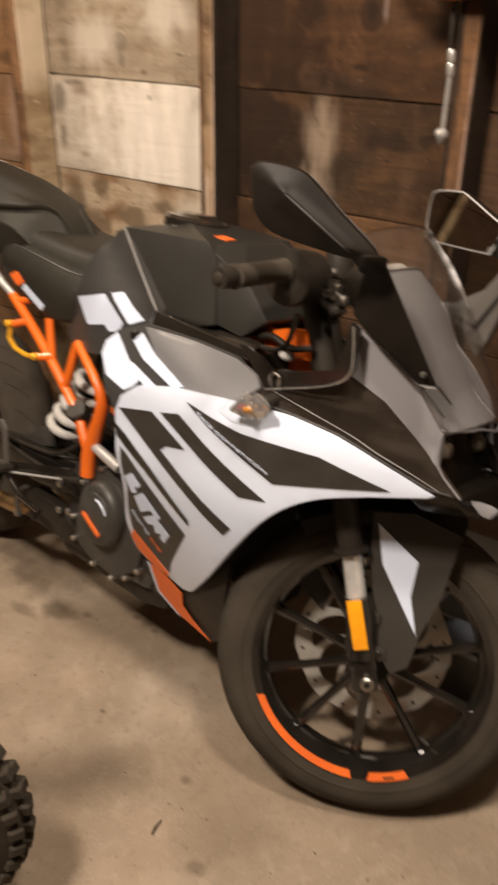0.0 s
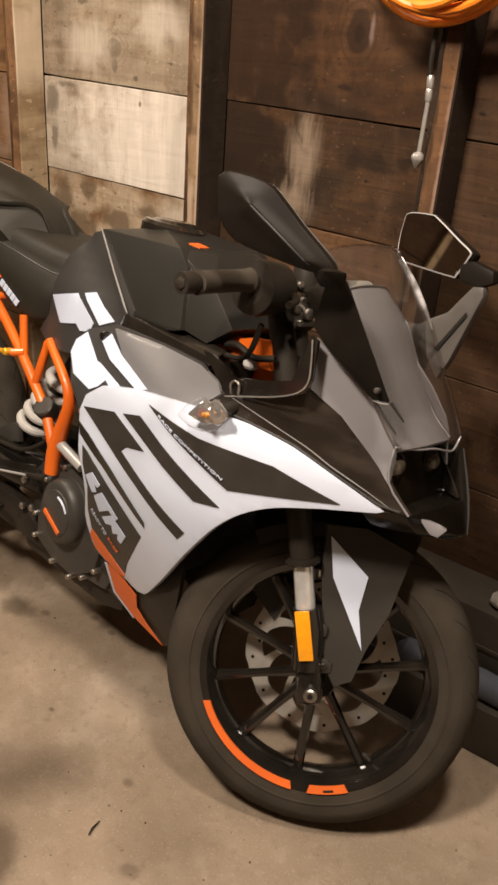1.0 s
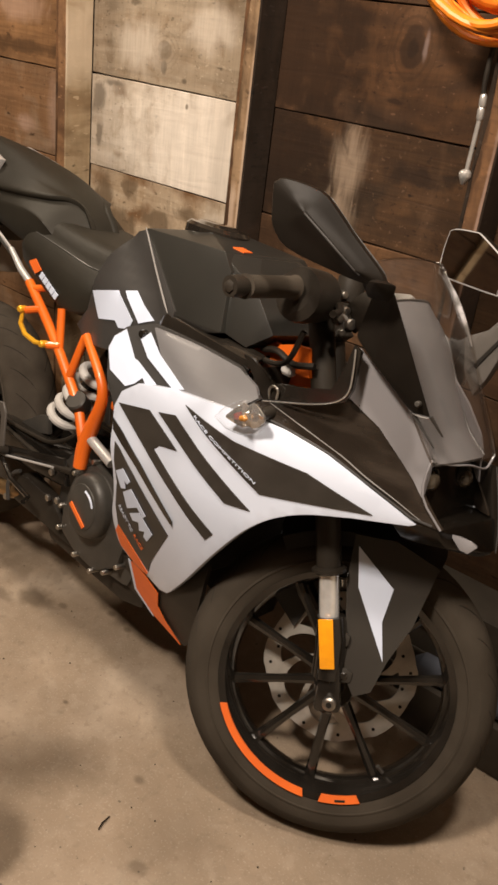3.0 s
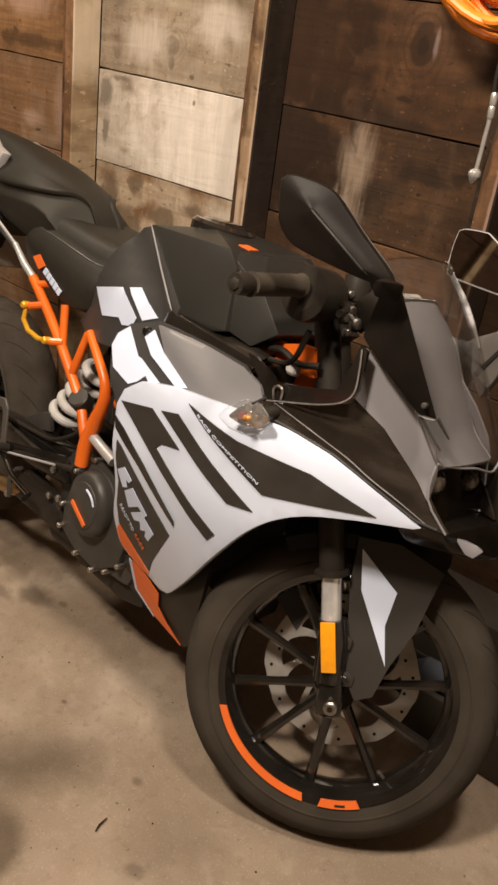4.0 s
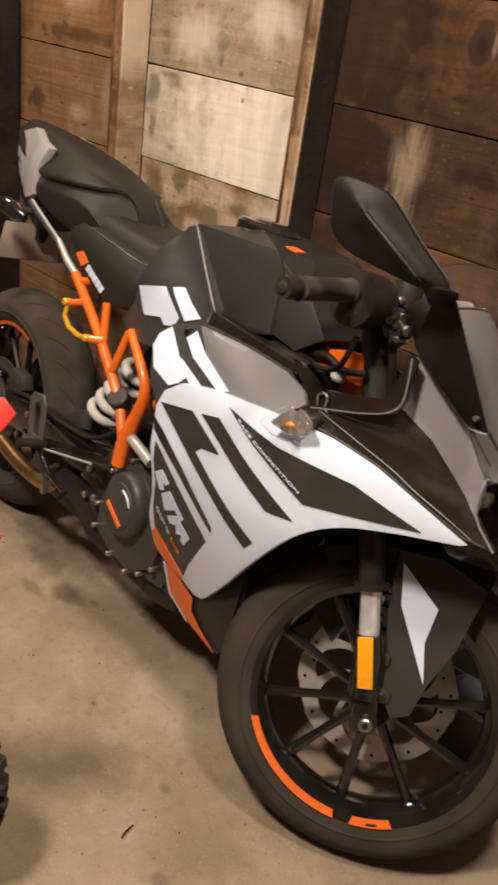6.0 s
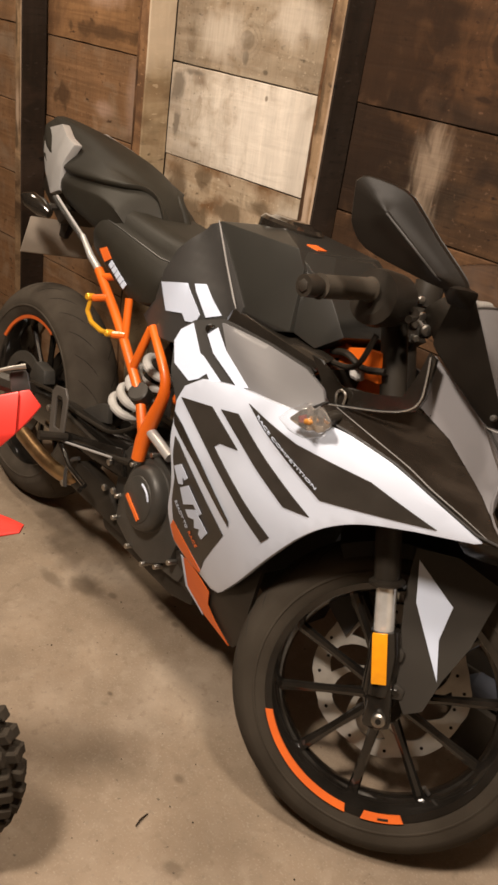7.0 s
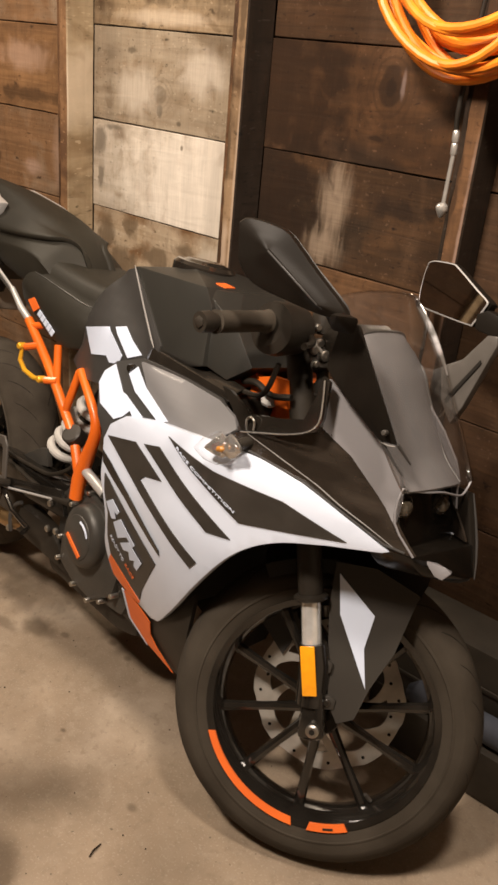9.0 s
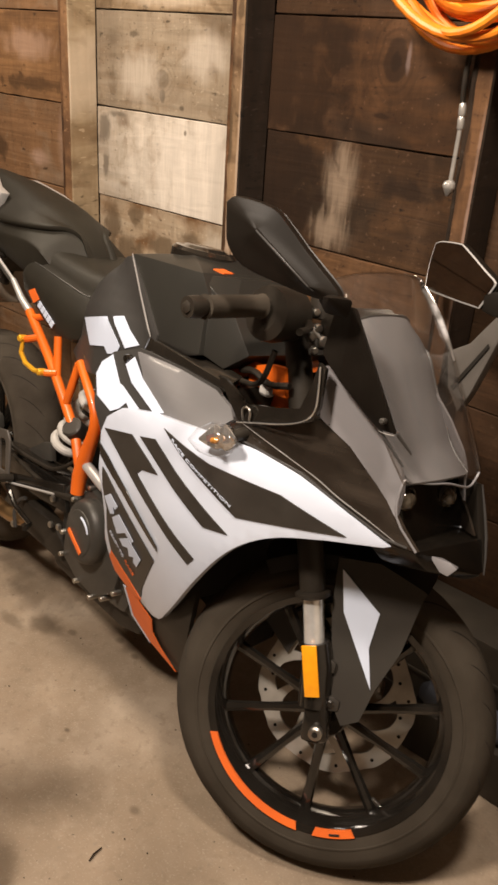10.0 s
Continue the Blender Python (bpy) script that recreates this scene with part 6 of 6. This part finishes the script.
def knobby(x):
    ob = part("wheel", lathe([(0.13, -0.025), (0.145, -0.03), (0.145, 0.03), (0.13, 0.025)], 40, Matrix.Translation((x, 0, 0.225)), closed=True), ALLOY, dirt, "black spoked wheel")
    tyre = part("tyre", lathe([(0.145, -0.03), (0.175, -0.042), (0.200, -0.036), (0.212, 0), (0.200, 0.036), (0.175, 0.042), (0.145, 0.03)], 56, Matrix.Translation((x, 0, 0.225)), closed=True), RUBBER, ob, "worn knobby tyre")
    block = finish(box((0.022, 0.020, 0.026), (0, 0, 0), (0, 0, 0), 0.003, 1), "knob", RUBBER)
    for i in range(34):
        a = 2 * math.pi * i / 34
        for y, rr, tilt in ((-0.030, 0.204, 25), (0.0, 0.214, 0), (0.030, 0.204, -25)):
            aa = a + (0.09 if y == 0 else 0)
            knob = new("knob", block)
            knob.parent = tyre
            knob.matrix_local = pose(x + rr * math.cos(aa), y, 0.225 + rr * math.sin(aa), tilt * math.sin(aa), 90 - math.degrees(aa), tilt * math.cos(aa))
    part("hub", lathe([(0, -0.05), (0.03, -0.05), (0.03, 0.05), (0, 0.05)], 16, Matrix.Translation((x, 0, 0.225))), STEEL, ob)
    for i in range(18):
        a, s = 2 * math.pi * i / 18, (-1) ** i
        part("spoke", tube([(x + 0.028 * math.cos(a + 0.5 * s), s * 0.035, 0.225 + 0.028 * math.sin(a + 0.5 * s)), (x + 0.134 * math.cos(a), s * 0.008, 0.225 + 0.134 * math.sin(a))], 0.0018, 5), STEEL, ob)


knobby(0.0)
knobby(-0.95)
for s in (-1, 1):
    part("fork_leg", tube([(0.0, s * 0.07, 0.225), (-0.17, s * 0.07, 0.75)], 0.018, 12), STEEL, dirt, "steel fork leg")
part("front_mudguard", rounded_loft([(-0.22, 0, 0.62, 0.58, 0.05), (-0.10, 0, 0.68, 0.65, 0.06), (0.04, 0, 0.715, 0.695, 0.06), (0.13, 0.012, 0.708, 0.694, 0.042), (0.185, 0.024, 0.701, 0.692, 0.022), (0.207, 0.030, 0.697, 0.692, 0.010)], 16, 2.6), RED, dirt, "red plastic front mudguard")
AWAY = Vector((-0.27, 0.85, -0.46)) * 0.016
GUARD = [Vector(p) for p in ((0.225, -0.197, 0.997), (0.269, -0.175, 1.003), (0.275, -0.171, 1.007), (0.284, -0.168, 1.009), (0.297, -0.171, 0.995), (0.290, -0.176, 0.989), (0.289, -0.181, 0.982), (0.279, -0.190, 0.971), (0.268, -0.201, 0.960), (0.225, -0.216, 0.962))]
lobe = [GUARD[2], GUARD[3], GUARD[4], GUARD[5], GUARD[6], GUARD[7] - AWAY * 0.2]
wing = [GUARD[0] + AWAY, GUARD[1] + AWAY, GUARD[2] - AWAY * 0.3, GUARD[7] - AWAY * 0.5, GUARD[8], GUARD[9] + AWAY]
guard_bm = join(hull(lobe + [p + AWAY * 1.6 for p in lobe], 0.002), hull(wing + [p + AWAY * 1.3 for p in wing], 0.002))
part("hand_guard", guard_bm, RED, dirt, "folded red plastic hand guard")
part("guard_clamp", hull([Vector(p) + AWAY * k for p in ((0.248, -0.127, 1.004), (0.264, -0.119, 1.006), (0.270, -0.124, 0.986), (0.252, -0.132, 0.984)) for k in (0.5, 2.0)], 0.003), DARKGREY, dirt, "dark grey guard clamp")
part("lever", tube([(0.20, -0.15, 0.993), (0.245, -0.123, 1.005), (0.262, -0.116, 1.008)], [0.002, 0.002, 0.003], 8), STEEL, dirt, "steel lever")
part("guard_bar", tube([(0.262, -0.105, 0.975), (0.18, -0.06, 0.965), (0.03, 0.02, 0.955), (-0.15, 0.08, 0.92)], 0.010, 8), MATTE, dirt, "black guard bar")
part("handlebar", tube([(-0.22, -0.33, 0.93), (-0.19, -0.12, 0.90), (-0.19, 0.12, 0.90), (-0.22, 0.33, 0.93)], 0.011, 10, curve=4), MATTE, dirt, "black handlebar")
part("body", hull([(-0.22, -0.08, 0.75), (-0.22, 0.08, 0.75), (-0.5, -0.10, 0.72), (-0.5, 0.10, 0.72), (-0.25, -0.05, 0.45), (-0.25, 0.05, 0.45), (-0.6, -0.07, 0.5), (-0.6, 0.07, 0.5)], 0.02), RED, dirt, "red plastic tank shroud")
part("seat", rounded_loft([(-0.45, 0, 0.74, 0.66, 0.07), (-0.8, 0, 0.73, 0.66, 0.09), (-1.15, 0, 0.78, 0.70, 0.07)], 16, 3), SEATMAT, dirt, "black seat")
part("engine", box((0.30, 0.2, 0.26), (-0.45, 0, 0.33), (0, 0, 0), 0.03), ENGINE, dirt, "grey engine block")
part("swingarm", tube([(-0.5, -0.07, 0.3), (-0.95, -0.07, 0.225)], 0.02, 8), ALLOY, dirt)

# ---- plank wall: studs and boards ----
STUDS = (-1.85, -1.245, -0.640, -0.034, 0.603, 1.195, 1.80, 2.41, 3.02)
stud_wall = tagged(new("plank_wall"), "rough-sawn horizontal plank wall on exposed studs", "wall", kind="structure")
for i, x in enumerate(STUDS):
    # (front, right flank): the flank colour has the side's light and shade painted in
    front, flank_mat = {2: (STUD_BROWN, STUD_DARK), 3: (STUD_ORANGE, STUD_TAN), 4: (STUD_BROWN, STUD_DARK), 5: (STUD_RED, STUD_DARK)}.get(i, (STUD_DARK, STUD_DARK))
    bm = box((0.040, STUD_D, 2.68), (0, 0, 1.34), (0, 0, 0), 0.003, 1)
    for z in [0.1 * k for k in range(1, 27)]:
        bmesh.ops.bisect_plane(bm, geom=bm.verts[:] + bm.edges[:] + bm.faces[:], plane_co=(0, 0, z), plane_no=(0, 0, 1))
    for v in bm.verts:
        v.co.x += 0.0018 * noise.noise(Vector((x * 7, v.co.y * 9, v.co.z * 5)))
        v.co.y += 0.0018 * noise.noise(Vector((x * 7 + 5, v.co.x * 30, v.co.z * 7)))
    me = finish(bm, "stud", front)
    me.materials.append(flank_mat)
    # recolour the right-hand faces to paint the shaded side
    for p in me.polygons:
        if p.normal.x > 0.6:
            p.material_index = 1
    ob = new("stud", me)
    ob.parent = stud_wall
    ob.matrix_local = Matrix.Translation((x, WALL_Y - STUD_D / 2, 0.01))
def wane(seed, height, wide):
    """A thin irregular ribbon of bark left along the edge of a sawn stud."""
    own, rows = bmesh.new(), []
    for k in range(121):
        z = height * k / 120
        n1, n2 = noise.noise(Vector((seed, z * 6, 0))), noise.noise(Vector((seed + 4, z * 19, 0)))
        reach = wide * max(0.12, 0.5 + 0.55 * n1 + 0.30 * n2)
        lift = -0.0012 - 0.0012 * abs(n2)
        rows.append([own.verts.new(p) for p in ((-0.0008, 0.004, z), (-0.0008, lift, z), (reach * 0.7, lift - 0.0008, z), (reach, -0.0002, z), (reach, 0.004, z))])
    for p, q in zip(rows, rows[1:]):
        for i in range(5):
            own.faces.new((p[i], p[(i + 1) % 5], q[(i + 1) % 5], q[i]))
    own.faces.new(rows[0])
    own.faces.new(list(reversed(rows[-1])))
    return own


for seed, x, wide, mat in ((2.0, STUDS[4] - 0.020, 0.014, STUD_RED), (8.0, STUDS[3] - 0.020, 0.012, STUD_RED), (15.0, STUDS[5] - 0.020, 0.014, STUD_DARK)):
    bark = part("bark_edge", wane(seed, 2.6, wide), mat, stud_wall, "ragged dark bark along a stud's edge")
    bark.matrix_local = Matrix.Translation((x, WALL_Y - STUD_D, 0.03))
ROWS = [0.0, 0.24, 0.48, 0.715, 0.952, 1.190, 1.425, 1.66, 1.90, 2.14, 2.38, 2.62]
ROW_SHIFT = {2: -0.010, 4: 0.006}
rnd = random.Random(5)
for i, (a, b) in enumerate(zip(STUDS, STUDS[1:])):
    plain = BOARD_PALE if i == 3 else BOARD_TAN if i < 3 else BOARD_DARK
    for r, (lo, hi) in enumerate(zip(ROWS, ROWS[1:])):
        w, h = b - a - 0.0365, hi - lo - 0.0024
        bm = box((w, 0.024, h), (0, 0, 0), (0, 0, 0), 0.0013, 1)
        for k in range(1, 15):
            bmesh.ops.bisect_plane(bm, geom=bm.verts[:] + bm.edges[:] + bm.faces[:], plane_co=(w * (k / 15 - 0.5), 0, 0), plane_no=(1, 0, 0))
        for v in bm.verts:
            at = Vector((3.1 * i + v.co.x * 16, r * 5.3, 2.0 if v.co.z > 0 else 7.0))
            v.co.z -= math.copysign(0.0016 * abs(noise.noise(at)) + 0.004 * max(0.0, noise.noise(at * 0.6 + Vector((9, 0, 0))) - 0.45), v.co.z)
        ob = new("board", finish(bm, "board", MARKED.get((i, r), plain)))
        ob.parent = stud_wall
        ob.matrix_local = Matrix.Translation(((a + b) / 2, WALL_Y + 0.0135 + rnd.uniform(-0.002, 0.002), (lo + hi) / 2 + (ROW_SHIFT.get(i, 0) if r else 0))) @ Matrix.Rotation(radians(rnd.uniform(-0.12, 0.12)), 4, "Y")

# ---- clutter on the floor ----
crate = thing("storage_crate", "black plastic crate standing between two wall studs", "crate", pose(1.49, 0.355, 0, 0, 0, 1))
part("crate_body", box((0.50, 0.13, 0.30), (0, 0, 0.151), (0, 0, 0), 0.012), HAZED_BLACK, crate, "black plastic crate body")
for z in (0.07, 0.14, 0.21):
    part("rib", box((0.502, 0.136, 0.012), (0, 0, z), (0, 0, 0), 0.003), HAZED_BLACK, crate)
cloth = new("cloth", finish(rounded_loft([(-0.045, 0, 0.03, 0.0, 0.02), (-0.02, -0.005, 0.055, 0.0, 0.04), (0.02, 0, 0.04, 0.0, 0.045), (0.06, 0.01, 0.02, 0.0, 0.03)], 16, 2.2), "cloth", PALERAG))
cloth.matrix_world = pose(1.535, 0.335, 0.302, 0, 0, 10) @ Matrix.Scale(0.65, 4)
tagged(cloth, "crumpled pale cloth lying on the black crate", "cloth")
low_box = new("tool_box", finish(box((0.40, 0.07, 0.125), (0, 0, 0.064), (0, 0, 0), 0.008), "tool_box", HAZED_BLACK))
low_box.matrix_world = pose(1.55, 0.245, 0, 0, 0, 2)
tagged(low_box, "low black tool box on the floor by the wall", "tool box")
roll = new("cloth_roll", finish(rounded_loft([(-0.19, 0, 0.04, 0.004, 0.012), (-0.17, 0, 0.058, 0.0, 0.024), (0.0, 0.004, 0.062, 0.0, 0.027), (0.15, -0.003, 0.055, 0.0, 0.024), (0.18, 0, 0.04, 0.004, 0.012)], 18, 2.4), "cloth_roll", RAG))
roll.matrix_world = pose(1.55, 0.245, 0.1265, 0, 0, 3)
tagged(roll, "blue-grey cloth roll on the black tool box", "cloth")
twig = new("twig", finish(tube([(0, 0, 0.003), (0.014, 0.003, 0.004), (0.034, 0.002, 0.003)], [0.0014, 0.0022, 0.0012], 6), "twig", STUD_DARK))
twig.matrix_world = pose(1.113, -0.458, 0.0, 0, 0, 98)
tagged(twig, "small dry twig lying on the concrete floor", "twig")
grit_rnd, grit = random.Random(11), None
for k in range(70):
    x, y, r = grit_rnd.uniform(0.1, 1.5), grit_rnd.uniform(-0.75, 0.2), grit_rnd.uniform(0.0005, 0.0015)
    grit = box((2 * r, 1.6 * r, 1.2 * r), (x, y, 0.6 * r), (0, 0, grit_rnd.uniform(0, 90)), 0.0, 1, grit)
tagged(new("grit", finish(grit, "grit", STUD_DARK)), "dark grit and crumbs scattered on the concrete", "grit", kind="stuff")
